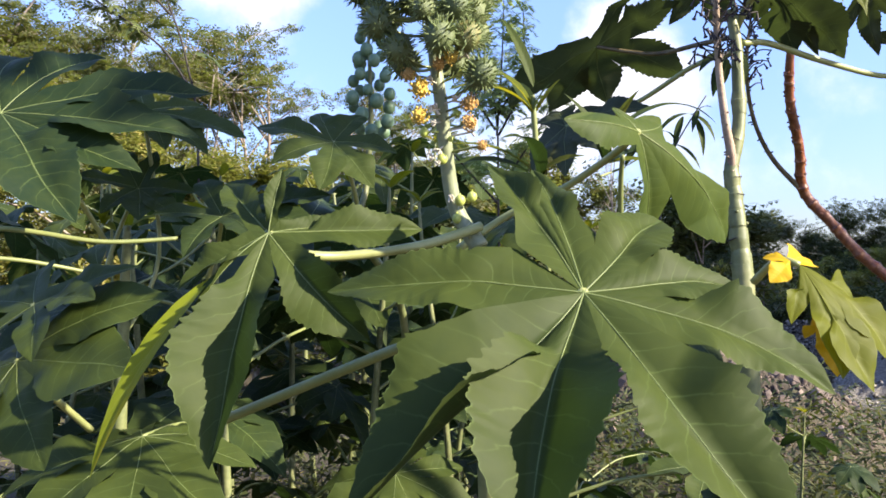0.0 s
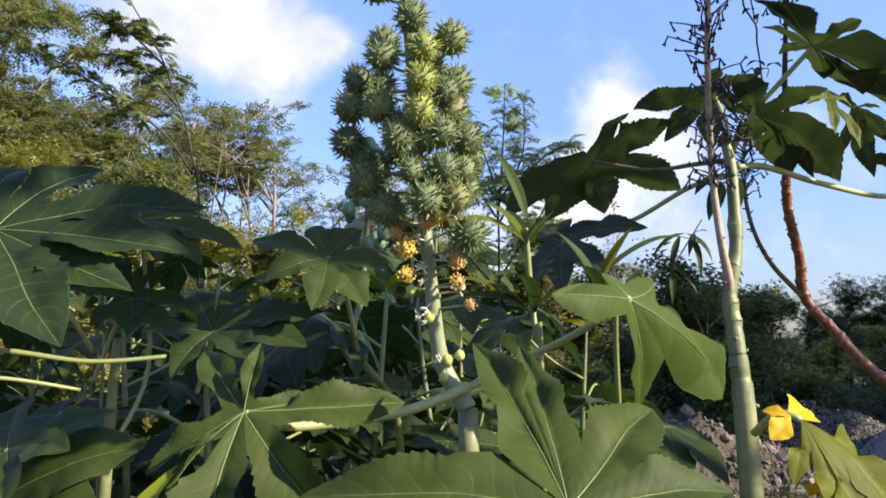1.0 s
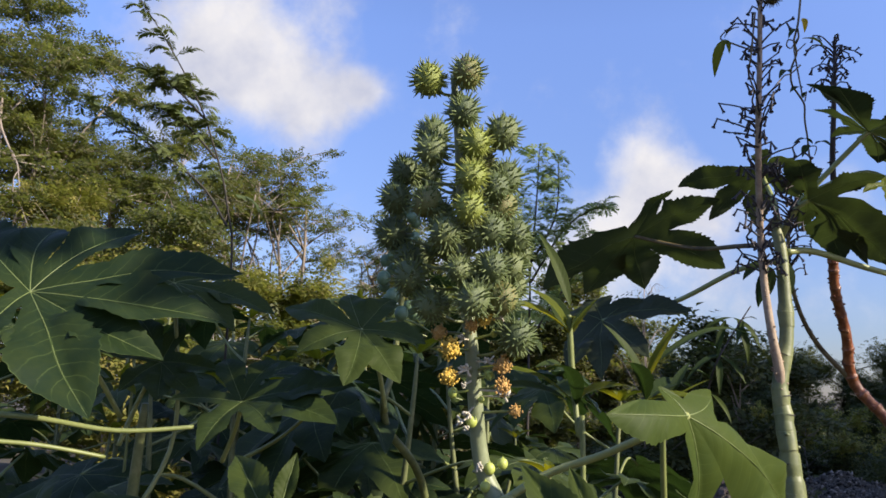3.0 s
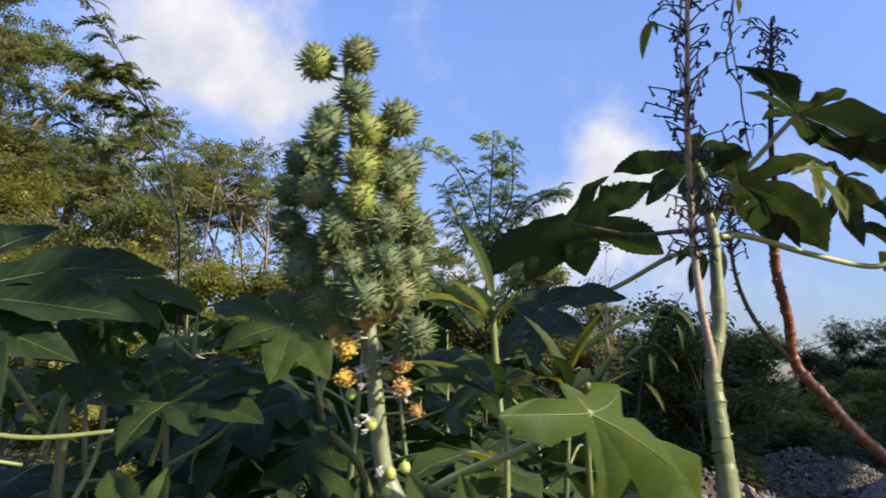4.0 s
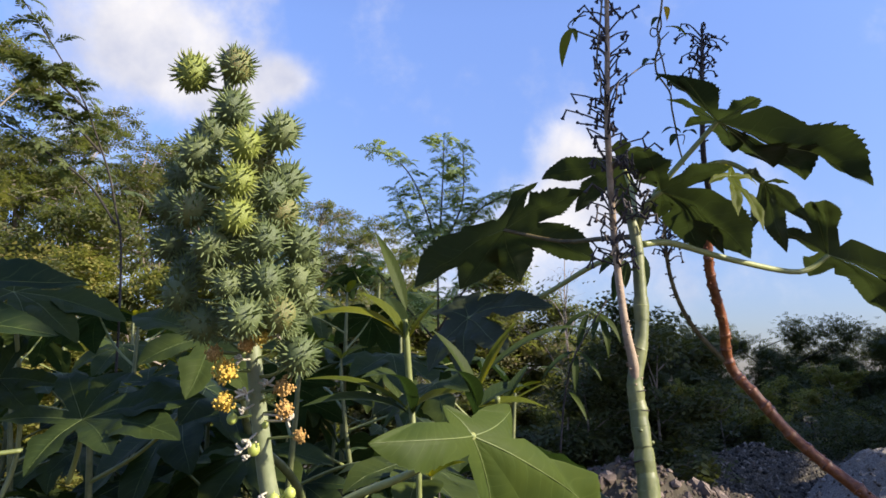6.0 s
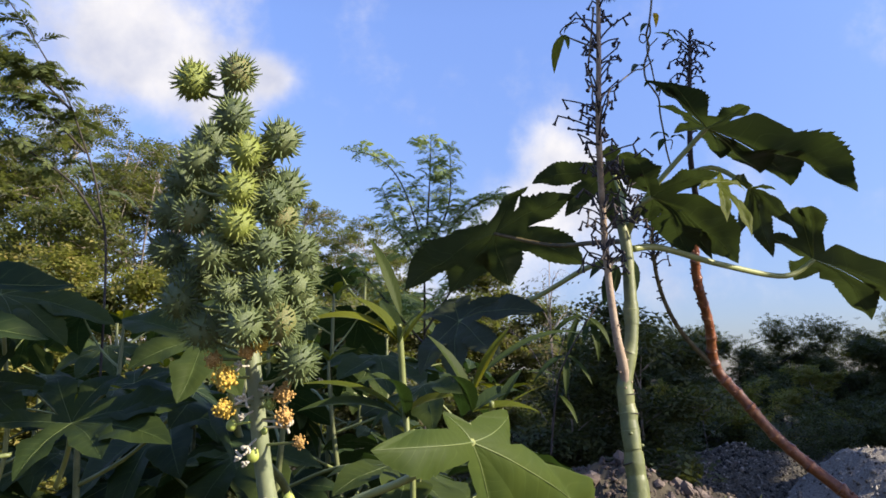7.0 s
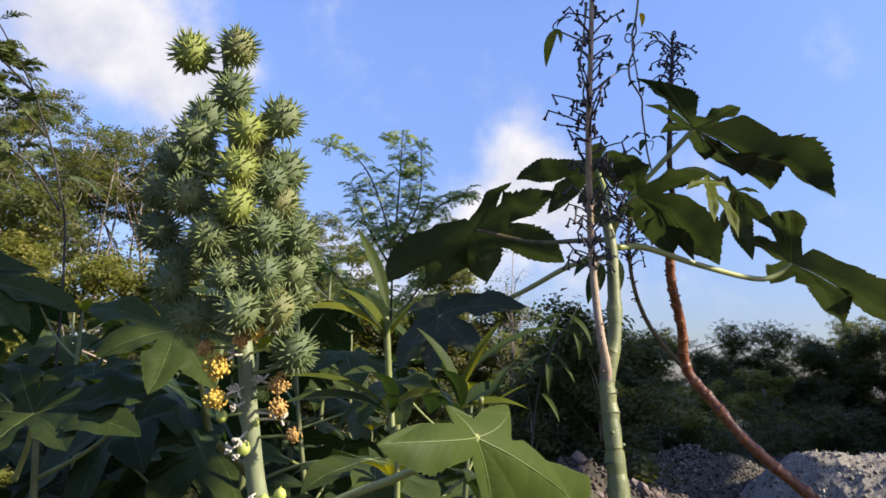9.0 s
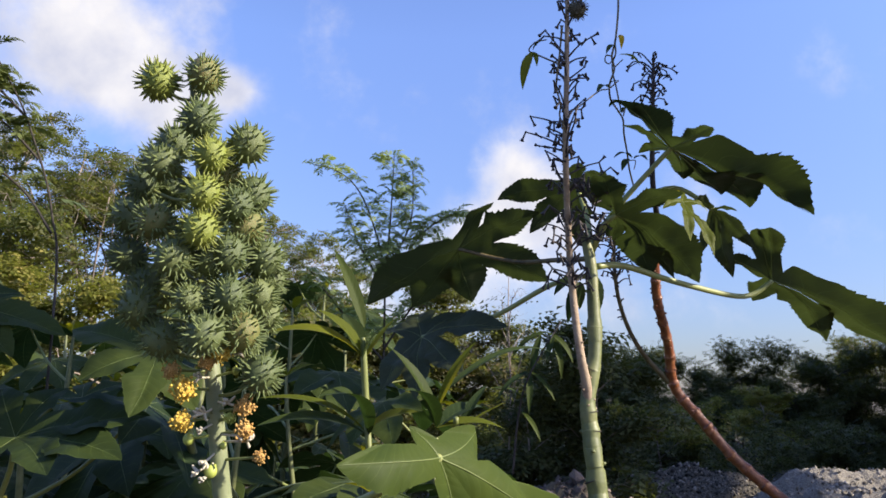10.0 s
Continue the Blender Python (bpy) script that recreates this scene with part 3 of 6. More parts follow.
def floret(plant, at, r):
    """A dried pale floret: a few curled filaments."""
    rng = random.Random(int(at[0] * 5000) + int(at[2] * 9100))
    s = Soup()
    line, _ = smooth_line(SPIKE, 0.001, 8)
    root = min(line, key=lambda p: (p - Vector(at)).length)
    out = (Vector(at) - root).normalized()
    s.tube([root, Vector(at) - out * r * 0.4], 0.0007, 5, 2)
    for i in range(6):
        d = (out + Vector((rng.uniform(-1, 1), rng.uniform(-1, 1), rng.uniform(-1, 1))) * 0.8).normalized()
        a = Vector(at) - out * r * 0.4
        s.tube([a, a + d * r * 0.7, a + d * r + Vector((rng.uniform(-1, 1), 0, rng.uniform(-1, 1))) * r * 0.3], (0.0007, 0.0009, 0.0006), 5, 3)
    return part("floret", s, WHITE, plant)


def husks(plant, pts, nodes, reach, seed, thick=1.0, arch=0.0):
    """The forked dark pedicels left on a withered spike: a few from each node, each with hanging flared cups, each a part of its own."""
    rng = random.Random(seed)
    line, _ = smooth_line(pts, 0.002, 30)
    for i in range(nodes):
        p = line[int((i + rng.uniform(0.2, 0.8)) / nodes * (len(line) - 1))]
        turn = rng.uniform(0, math.tau)
        for k in range(rng.choice((2, 3, 3, 4))):
            ang = turn + k * 2.1 + rng.uniform(-0.7, 0.7)
            out = Vector((math.cos(ang), math.sin(ang), 0))
            d = (out + Vector((0, 0, rng.uniform(0.25, 1.3) * (1 - 0.5 * arch)))).normalized()
            ln = reach * rng.choice((0.35, 0.6, 0.8, 1.0)) * rng.uniform(0.75, 1.1)
            a = p + Vector((0, 0, rng.uniform(-0.004, 0.004)))
            tip = a + d * ln
            mid = (a + tip) * 0.5 + Vector((rng.uniform(-1, 1), rng.uniform(-1, 1), 0)) * ln * 0.08 + Vector((0, 0, ln * (0.05 + 0.22 * arch)))
            s = Soup()
            s.tube([a, mid, tip], (0.0013 * thick, 0.0009 * thick, 0.0008 * thick), 5, 4)
            s.ball(tip, 0.0013 * thick, 6, 4, 0.9, 0.3, rng)
            for c in range(rng.choice((1, 1, 2))):
                sway = (out * rng.uniform(-0.3, 0.7) + Vector((rng.uniform(-0.4, 0.4), rng.uniform(-0.4, 0.4), rng.uniform(-1.2, -0.5)))).normalized()
                if rng.random() < 0.2:
                    sway.z *= -0.6
                cup = rng.uniform(0.008, 0.013)
                s.tube([tip, tip + sway * cup * 0.55, tip + sway * cup * 0.8, tip + sway * cup], (0.0008 * thick, 0.0010 * thick, 0.0013 * thick, rng.uniform(0.0019, 0.0028) * thick), 6, 2)
            if ln > reach * 0.7 and rng.random() < 0.5:
                fork = a + d * ln * 0.6
                turned = (d + Vector((rng.uniform(-1, 1), rng.uniform(-1, 1), rng.uniform(-0.2, 0.8))) * 0.8).normalized()
                s.tube([fork, fork + turned * 0.005, fork + turned * 0.009], (0.0007 * thick, 0.0009 * thick, 0.0019 * thick), 5, 2)
            part("withered_pedicel", s, HUSK, plant)


def stubs(plant, pts, count, r, seed):
    """Short broken stalks that stand off a bare stem, each a part."""
    rng = random.Random(seed)
    line, _ = smooth_line(pts, r, 20)
    for i in range(count):
        k = max(1, min(len(line) - 2, int((i + rng.random()) / count * (len(line) - 1))))
        t = (line[k + 1] - line[k - 1]).normalized()
        o = t.orthogonal().normalized()
        o.rotate(Matrix.Rotation(rng.uniform(0, math.tau), 3, t))
        a, ln = line[k] + o * r * 0.7, rng.uniform(0.004, 0.009)
        s = Soup()
        s.tube([a, a + o * ln * 0.6 + t * ln * 0.3, a + o * ln + t * ln * 0.2], (0.0018, 0.0012, 0.0016), 6, 2)
        part("stalk_stub", s, HUSK, plant)


def palm_tips(center, axis, normal, size, rng, lobes=8):
    """Tips of a drooping palmate leaf that points along axis."""
    axis, normal = Vector(axis).normalized(), Vector(normal).normalized()
    side = normal.cross(axis).normalized()
    axis = side.cross(normal)
    tips = []
    for i in range(lobes):
        a = math.radians(-150 + 300 * i / (lobes - 1))
        ln = size * (0.62 + 0.38 * math.cos(a * 0.55)) * rng.uniform(0.88, 1.08)
        tips.append(Vector(center) + (axis * math.cos(a) + side * math.sin(a)) * ln - normal * ln * rng.uniform(0.08, 0.3) - Vector((0, 0, 1)) * ln * rng.uniform(0.05, 0.25))
    return tips


def fill_plant(seed, height, leaves, size, bare=0.35, rows=14, cols=2, veins=True, arm=(0.16, 0.34)):
    """A leafy castor plant round its own origin."""
    rng = random.Random(seed)
    plant = thing("castor_plant", (0, 0, 0), "dark leafy castor plant in the thicket", "plant", "castor plants of the thicket")
    s_pts = [(0, 0, 0), (rng.uniform(-0.05, 0.05), rng.uniform(-0.05, 0.05), height * 0.5), (rng.uniform(-0.08, 0.08), rng.uniform(-0.08, 0.08), height * 0.92)]
    s_pts.append((s_pts[-1][0] * 1.1, s_pts[-1][1] * 1.1, height * 0.99))
    stick("stem", s_pts, (0.012, 0.009, 0.0048, 0.0008), STEM, plant, knobs=6, seed=seed)
    line, _ = smooth_line(s_pts, 0.01, 20)
    for i in range(4):
        a = i * 1.7 + seed
        lance(plant, line[-8], line[-1] + Vector((math.cos(a), math.sin(a), 0.3)) * size * 0.35, size * 0.06)
    for i in range(leaves):
        q = bare + (1 - bare) * (i + 0.5) / leaves
        p = line[min(len(line) - 21, int(q * (len(line) - 20)))]
        a = i * 2.4 + rng.uniform(-0.4, 0.4)
        out = Vector((math.cos(a), math.sin(a), 0))
        reach = rng.uniform(*arm)
        c = p + out * reach + Vector((0, 0, rng.uniform(0.0, 0.14)))
        n = (Vector((0, 0, 1)) + out * rng.uniform(0.2, 0.7)).normalized()
        sz = size * rng.uniform(0.75, 1.1)
        leaf(plant, c, palm_tips(c, out, n, sz, rng), stalk=[p, p + out * reach * 0.5 + Vector((0, 0, 0.05))], n=rows, cols=cols, teeth=8, width=0.23, fold=0.22, bow=0.12, rng=rng, veins=veins, up=tuple(n), stalk_r=0.0026, stalk_matter=PETIOLE)
    return plant


def sprays(rng, centers, radii, per, length, wide, flat=0.5, dense=7):
    """Small pinnate sprays scattered round centres: vertices and faces."""
    n = len(centers) * per
    c = np.repeat(np.asarray(centers), per, axis=0)
    r = np.repeat(np.asarray(radii), per)[:, None]
    off = rng.normal(size=(n, 3)) * np.array([0.55, 0.55, 0.55 * flat])
    c = c + off * r
    d = rng.normal(size=(n, 3)) * np.array([1, 1, 0.45])
    d /= np.linalg.norm(d, axis=1)[:, None]
    upv = np.tile(np.array([0.0, 0.0, 1.0]), (n, 1)) + rng.normal(size=(n, 3)) * 0.35
    s = np.cross(d, upv)
    s /= np.linalg.norm(s, axis=1)[:, None] + 1e-9
    nn = np.cross(s, d)
    verts = []
    for k in range(dense):
        t = k / dense
        sg = 1 if k % 2 else -1
        ln = length * rng.uniform(0.7, 1.2, size=(n, 1))
        p = c + d * ln * (t * 2.2 - 1.1)
        ax = d * 0.55 + s * sg * 0.85 - nn * 0.2
        q = np.cross(ax, nn)
        verts.append(np.stack([p + ax * ln * 0.15 - q * wide, p + ax * ln, p + ax * ln * 0.3 + q * wide], axis=1))
    v = np.concatenate(verts).reshape(-1, 3)
    f = np.arange(len(v)).reshape(-1, 3)
    return v, f


def raw_part(name, v, f, material, parent, label="", kind=""):
    me = bpy.data.meshes.new(name)
    me.vertices.add(len(v))
    me.vertices.foreach_set("co", np.asarray(v, dtype=np.float32).ravel())
    me.loops.add(f.size)
    me.loops.foreach_set("vertex_index", f.ravel().astype(np.int32))
    me.polygons.add(len(f))
    me.polygons.foreach_set("loop_start", np.arange(0, f.size, f.shape[1], dtype=np.int32))
    me.polygons.foreach_set("loop_total", np.full(len(f), f.shape[1], dtype=np.int32))
    me.materials.append(material)
    me.update(calc_edges=True)
    me.validate()
    ob = new(name, me)
    if parent is not None:
        ob.parent = parent
        ob.matrix_parent_inverse = world_of(parent).inverted()
    return tagged(ob, label, kind=kind)


def tree(name, at, height, spread, seed, material, label, category="tree", clumps=110, per=26, length=0.10, wide=0.022, trunk_r=0.09, low=0.3, flat=0.4, lean=(0, 0), group="", shape=0.6, limbs=7, dense=7, puff=0.12, bark=None):
    """A tapered trunk with forking limbs and a crown of feathery sprays, denser at the limbs' ends."""
    rng = random.Random(seed)
    nr = np.random.default_rng(seed)
    t = thing(name, at, label, category, group)
    o = Vector(at)
    top = o + Vector((lean[0], lean[1], height * 0.8))
    s = Soup()
    trunk = [o, o + (top - o) * 0.35 + Vector((rng.uniform(-1, 1), rng.uniform(-1, 1), 0)) * spread * 0.05, o + (top - o) * 0.7 + Vector((rng.uniform(-1, 1), rng.uniform(-1, 1), 0)) * spread * 0.08, top]
    s.tube(trunk, (trunk_r, trunk_r * 0.75, trunk_r * 0.45, trunk_r * 0.12), 8, 6)
    line, _ = smooth_line(trunk, 0.1, 20)
    ends = []
    for i in range(limbs):
        q = low + (0.95 - low) * (i + 0.5) / limbs
        p = line[int(q * (len(line) - 1))]
        a = i * 2.4 + rng.uniform(-0.5, 0.5)
        reach = spread * (shape + (1 - shape) * math.sin(math.pi * min(1, q))) * rng.uniform(0.6, 1.0)
        e = p + Vector((math.cos(a) * reach, math.sin(a) * reach, height * rng.uniform(0.06, 0.22)))
        m = (p + e) * 0.5 + Vector((0, 0, height * 0.05))
        s.tube([p, m, e], (trunk_r * 0.4, trunk_r * 0.25, trunk_r * 0.08), 6, 5)
        for j in range(5):
            b = m.lerp(e, rng.uniform(-0.3, 1.0)) if j else e
            f2 = b + Vector((rng.uniform(-1, 1), rng.uniform(-1, 1), rng.uniform(-0.25, 0.7))) * reach * 0.42
            s.tube([b, (b + f2) * 0.5 + Vector((0, 0, 0.03 * height)), f2], (trunk_r * 0.14, trunk_r * 0.09, trunk_r * 0.03), 5, 3)
            ends.append(f2)
            ends.append((b + f2) * 0.5)
            for k in range(2):
                g = f2 + Vector((rng.uniform(-1, 1), rng.uniform(-1, 1), rng.uniform(-0.3, 0.5))) * reach * 0.25
                s.tube([b.lerp(f2, 0.6), g], (trunk_r * 0.06, trunk_r * 0.02), 4, 2)
                ends.append(g)
    part("trunk", s, bark or BARK, t)
    pick = [ends[rng.randrange(len(ends))] + Vector((rng.gauss(0, 1), rng.gauss(0, 1), rng.gauss(0, 0.6))) * spread * 0.07 for _ in range(clumps)]
    v, f = sprays(nr, [tuple(p) for p in pick], [spread * puff * rng.uniform(0.6, 1.4) for _ in pick], per, length, wide, flat, dense)
    raw_part("crown", v, f, material, t, kind="stuff")
    return t


def acacia(at, height, spread, seed, label, limbs=7, per=15, length=0.065, wide=0.011, trunk_r=0.1, fork=0.22):
    """A flat-topped thorn tree: pale limbs rise like a vase, fork three times and carry thin level pads of leaves."""
    rng = random.Random(seed)
    nr = np.random.default_rng(seed)
    t = thing("tree", at, label, "tree", "acacia trees")
    o = Vector(at)
    crotch = o + Vector((rng.uniform(-0.1, 0.1), rng.uniform(-0.1, 0.1), height * fork))
    s = Soup()
    s.tube([o, (o + crotch) * 0.5 + Vector((0.04, 0, 0)), crotch], (trunk_r, trunk_r * 0.85, trunk_r * 0.7), 8, 4)
    pads = []

    def dome(x, y):
        return height * (1 - 0.42 * min(1.3, math.hypot(x, y) / spread) ** 2)

    def grow(p, goal, r, level):
        mid = p.lerp(goal, 0.5) + Vector((rng.uniform(-1, 1), rng.uniform(-1, 1), rng.uniform(0.1, 0.9))) * (goal - p).length * 0.10
        s.tube([p, mid, goal], (r, r * 0.8, r * 0.55), 6 if level < 2 else 4, 4 if level < 2 else 2)
        if level:
            pads.append(goal)
            pads.append(mid.lerp(goal, 0.6))
        if level == 3:
            return
        for k in range(3 if level else 4):
            a = rng.uniform(0, math.tau)
            reach = spread * (0.42, 0.28, 0.19)[level] * rng.uniform(0.6, 1.2)
            x, y = goal.x - o.x + math.cos(a) * reach, goal.y - o.y + math.sin(a) * reach
            z = o.z + dome(x, y) * rng.uniform(0.62, 1.0) if level == 0 else goal.z + rng.uniform(-0.25, 0.55) * reach
            z = min(z, o.z + dome(x, y) * 1.02)
            grow(mid.lerp(goal, rng.uniform(0.4, 1.0)), Vector((o.x + x, o.y + y, z)), r * 0.5, level + 1)

    for i in range(limbs):
        a = i * math.tau / limbs + rng.uniform(-0.4, 0.4)
        q = spread * rng.uniform(0.25, 0.7)
        x, y = math.cos(a) * q, math.sin(a) * q
        grow(crotch, o + Vector((x, y, dome(x, y) * rng.uniform(0.5, 0.82))), trunk_r * 0.42, 0)
    part("trunk", s, BARK, t)
    pick = [p + Vector((rng.gauss(0, 1), rng.gauss(0, 1), rng.gauss(0, 0.3))) * spread * 0.03 for p in pads]
    v, f = sprays(nr, [tuple(p) for p in pick], [spread * 0.075 * rng.uniform(0.6, 1.5) for _ in pick], per, length, wide, 0.38, 6)
    raw_part("crown", v, f, FOLIAGE, t, kind="stuff")
    return t


def frond_mesh(seed, pairs=9, length=0.13, matter=None):
    """A feathery pinnate leaf along +X that arches and droops, with its narrow leaflets."""
    rng = random.Random(seed)
    s = Soup()

    def arch(q):
        return Vector((length * (q - 0.18 * q ** 3), length * 0.05 * math.sin(q * 5 + seed), length * (0.30 * q - 0.55 * q * q)))

    s.tube([arch(k / 5) for k in range(6)], (0.0011, 0.0005), 4, 2)
    for i in range(pairs):
        q = 0.16 + 0.84 * i / (pairs - 1)
        p = arch(q)
        t = (arch(min(1, q + 0.03)) - arch(q - 0.03)).normalized()
        for sg in (-1, 1):
            if rng.random() < 0.06:
                continue
            ln = length * 0.29 * (1.05 - 0.55 * abs(q - 0.45)) * rng.uniform(0.8, 1.1)
            d = (t * 0.5 + Vector((0, sg * 0.8, rng.uniform(-0.45, 0.05)))).normalized()
            w = (t - d * t.dot(d)).normalized() * ln * 0.115
            s.add([p, p + d * ln * 0.3 - w, p + d * ln * 0.75 - w * 0.9, p + d * ln, p + d * ln * 0.75 + w * 0.9, p + d * ln * 0.3 + w], [(0, 1, 2, 3, 4, 5)])
    me = bpy.data.meshes.new("frond")
    me.from_pydata([tuple(v) for v in s.v], [], s.f)
    me.materials.append(matter or SAPLING)
    return me


FRONDS = [frond_mesh(31 + i, 10 + i, 0.11 + 0.02 * i) for i in range(4)]
SHADED_FRONDS = [frond_mesh(41 + i, 14 + i, 0.10 + 0.02 * i, SHADED_FROND) for i in range(3)]


def sapling(at, label, stems, per_stem, seed, size=1.0, r0=0.005, fronds=None, start=0.28):
    """A slender sapling whose stems carry feathery fronds, each frond a part."""
    rng = random.Random(seed)
    t = thing("sapling", at, label, "sapling")
    for pts in stems:
        stick("stem", pts, (r0, r0 * 0.25), DARK_BARK, t, sides=7)
        line, _ = smooth_line(pts, 0.01, 30)
        for i in range(per_stem):
            q = start + (1 - start) * (i + rng.random() * 0.6) / per_stem
            p = line[min(len(line) - 1, int(q * len(line)))]
            a = i * 2.4 + rng.uniform(-0.6, 0.6)
            ob = new("frond", rng.choice(fronds or FRONDS))
            sc = size * rng.uniform(0.7, 1.15) * (1.15 - 0.5 * q)
            ob.matrix_basis = Matrix.LocRotScale(p, Euler((rng.uniform(-0.7, 0.7), rng.uniform(-0.75, 0.15), a)), (sc, sc, sc))
            ob.parent = t
            ob.matrix_parent_inverse = world_of(t).inverted()
    return t


def stone_mesh(seed):
    rng = random.Random(seed)
    bm = bmesh.new()
    bmesh.ops.create_icosphere(bm, subdivisions=1, radius=1)
    for v in bm.verts:
        v.co *= rng.uniform(0.7, 1.15)
        v.co.z *= 0.7
    me = bpy.data.meshes.new("stone")
    bm.to_mesh(me)
    bm.free()
    me.materials.append(ROCK)
    return me


STONES = [stone_mesh(70 + i) for i in range(6)]


def mound(name, at, rx, ry, h, material, label, category, stones, smin, smax, seed, steep=0.8, grit=None, fine=2600, flank=None):
    """A heap: a lumpy mound with loose stones lying on it, each a part."""
    rng = random.Random(seed)
    t = thing(name, at, label, category)

    def top(x, y):
        q = math.hypot(x / rx, y / ry)
        rise = max(0.0, 1 - q) ** steep if flank is None else smoothstep(0, 1, (1 - q) * flank)
        return h * rise * (0.85 + 0.22 * noise.fractal(Vector((x * 1.6 + seed, y * 1.6, 0)), 0.9, 2.1, 6)) - 0.02

    nx, ny = 120, 80
    verts = [(at[0] + rx * (2 * i / nx - 1), at[1] + ry * (2 * j / ny - 1), at[2] + top(rx * (2 * i / nx - 1), ry * (2 * j / ny - 1)) + rng.uniform(-0.012, 0.012)) for j in range(ny + 1) for i in range(nx + 1)]
    faces = [(j * (nx + 1) + i, j * (nx + 1) + i + 1, (j + 1) * (nx + 1) + i + 1, (j + 1) * (nx + 1) + i) for j in range(ny) for i in range(nx)]
    heap = link_mesh("mound_body", verts, faces, material, None, smooth=False)
    heap.parent = t
    heap.matrix_parent_inverse = world_of(t).inverted()
    # small broken stones all over it
    nr = np.random.default_rng(seed)
    a, q = nr.uniform(0, math.tau, fine), np.sqrt(nr.random(fine)) * 0.97
    xs, ys = rx * q * np.cos(a), ry * q * np.sin(a)
    size = 0.007 + 0.022 * nr.random(fine) ** 2.5
    mid = np.stack([at[0] + xs, at[1] + ys, np.array([at[2] + top(x, y) for x, y in zip(xs, ys)]) + size * 0.3], 1)
    octa = np.array([(1, 0, 0), (-1, 0, 0), (0, 1, 0), (0, -1, 0), (0, 0, 1), (0, 0, -1)], dtype=float)
    v = mid[:, None, :] + (octa[None] * nr.uniform(0.6, 1.3, (fine, 6, 1)) + nr.normal(0, 0.25, (fine, 6, 3))) * size[:, None, None]
    tri = np.array([(0, 2, 4), (2, 1, 4), (1, 3, 4), (3, 0, 4), (2, 0, 5), (1, 2, 5), (3, 1, 5), (0, 3, 5)])
    raw_part("rubble", v.reshape(-1, 3), (tri[None] + 6 * np.arange(fine)[:, None, None]).reshape(-1, 3), grit or GRIT, t, kind="stuff")
    for i in range(stones):
        a, q = rng.uniform(0, math.tau), math.sqrt(rng.random()) * 0.95
        x, y = rx * q * math.cos(a), ry * q * math.sin(a)
        r = smin + (smax - smin) * rng.random() ** 2.5
        ob = new("stone", rng.choice(STONES))
        ob.matrix_basis = Matrix.LocRotScale((at[0] + x, at[1] + y, at[2] + top(x, y) + r * 0.25), Euler((rng.uniform(0, 6), rng.uniform(0, 6), rng.uniform(0, 6))), (r * rng.uniform(0.8, 1.5), r, r * rng.uniform(0.6, 1)))
        ob.parent = t
        ob.matrix_parent_inverse = world_of(t).inverted()
    return t


def young_fruit(plant, at, r):
    s = Soup()
    s.ball(at, r, 10, 7, 1.1)
    return part("fruit", s, SMOOTH_FRUIT, plant)


# ---- the castor plant with the fruiting spike ----
castor = thing("castor_plant", (0.07, 0.68, 0.0), "green castor plant with a spiny seed spike", "plant")
stick('stem', ((0.052, 0.631, 0.000), (0.047, 0.611, 0.500), (0.042, 0.581, 0.950), (0.032, 0.551, 1.332)), (0.014, 0.013, 0.011, 0.0068), STEM, castor, knobs=10)
SPIKE = ((0.032, 0.551, 1.332), (0.014, 0.556, 1.363), (0.008, 0.547, 1.410), (0.006, 0.542, 1.436), (0.002, 0.540, 1.468), (-0.002, 0.533, 1.523), (-0.004, 0.519, 1.573), (-0.008, 0.506, 1.618))
stick('flower_stalk', SPIKE, (0.0068, 0.0056, 0.005, 0.0047, 0.0044, 0.004, 0.0034, 0.002), SPIKE_STALK, castor, label='pale green spike stalk', knobs=8)
CAPS = [capsule_pair(v, k) for v, k in ((11, 0), (12, 0), (13, 1), (14, 2), (15, 0))]
capsule(castor, (-0.022, 0.493, 1.609), 0.0099, 2)
capsule(castor, (0.003, 0.494, 1.613), 0.0096, 1)
capsule(castor, (0.001, 0.496, 1.588), 0.0099, 0)
capsule(castor, (0.025, 0.510, 1.578), 0.0104, 0)
capsule(castor, (-0.019, 0.499, 1.564), 0.0102, 0)
capsule(castor, (-0.025, 0.536, 1.587), 0.0104, 0)
capsule(castor, (0.009, 0.496, 1.567), 0.0091, 2)
capsule(castor, (0.008, 0.489, 1.544), 0.0092, 2)
capsule(castor, (0.027, 0.522, 1.551), 0.0106, 0)
capsule(castor, (0.010, 0.522, 1.563), 0.0096, 1)
capsule(castor, (-0.021, 0.500, 1.530), 0.0098, 1)
capsule(castor, (0.007, 0.491, 1.524), 0.0092, 2)
capsule(castor, (-0.008, 0.495, 1.509), 0.0098, 0)
capsule(castor, (-0.049, 0.537, 1.542), 0.0107, 0)
capsule(castor, (-0.052, 0.546, 1.519), 0.0111, 0)
capsule(castor, (0.025, 0.519, 1.531), 0.0098, 1)
capsule(castor, (0.019, 0.506, 1.513), 0.0098, 0)
capsule(castor, (0.033, 0.532, 1.515), 0.0107, 0)
capsule(castor, (-0.034, 0.520, 1.485), 0.0104, 0)
capsule(castor, (0.000, 0.504, 1.488), 0.0080, 0)
capsule(castor, (0.020, 0.508, 1.490), 0.0097, 0)
capsule(castor, (0.030, 0.536, 1.494), 0.0107, 0)
capsule(castor, (-0.021, 0.522, 1.467), 0.0100, 0)
capsule(castor, (0.010, 0.503, 1.469), 0.0105, 0)
capsule(castor, (0.027, 0.514, 1.471), 0.0101, 1)
capsule(castor, (0.036, 0.524, 1.448), 0.0105, 0)
capsule(castor, (-0.031, 0.555, 1.562), 0.0107, 0)
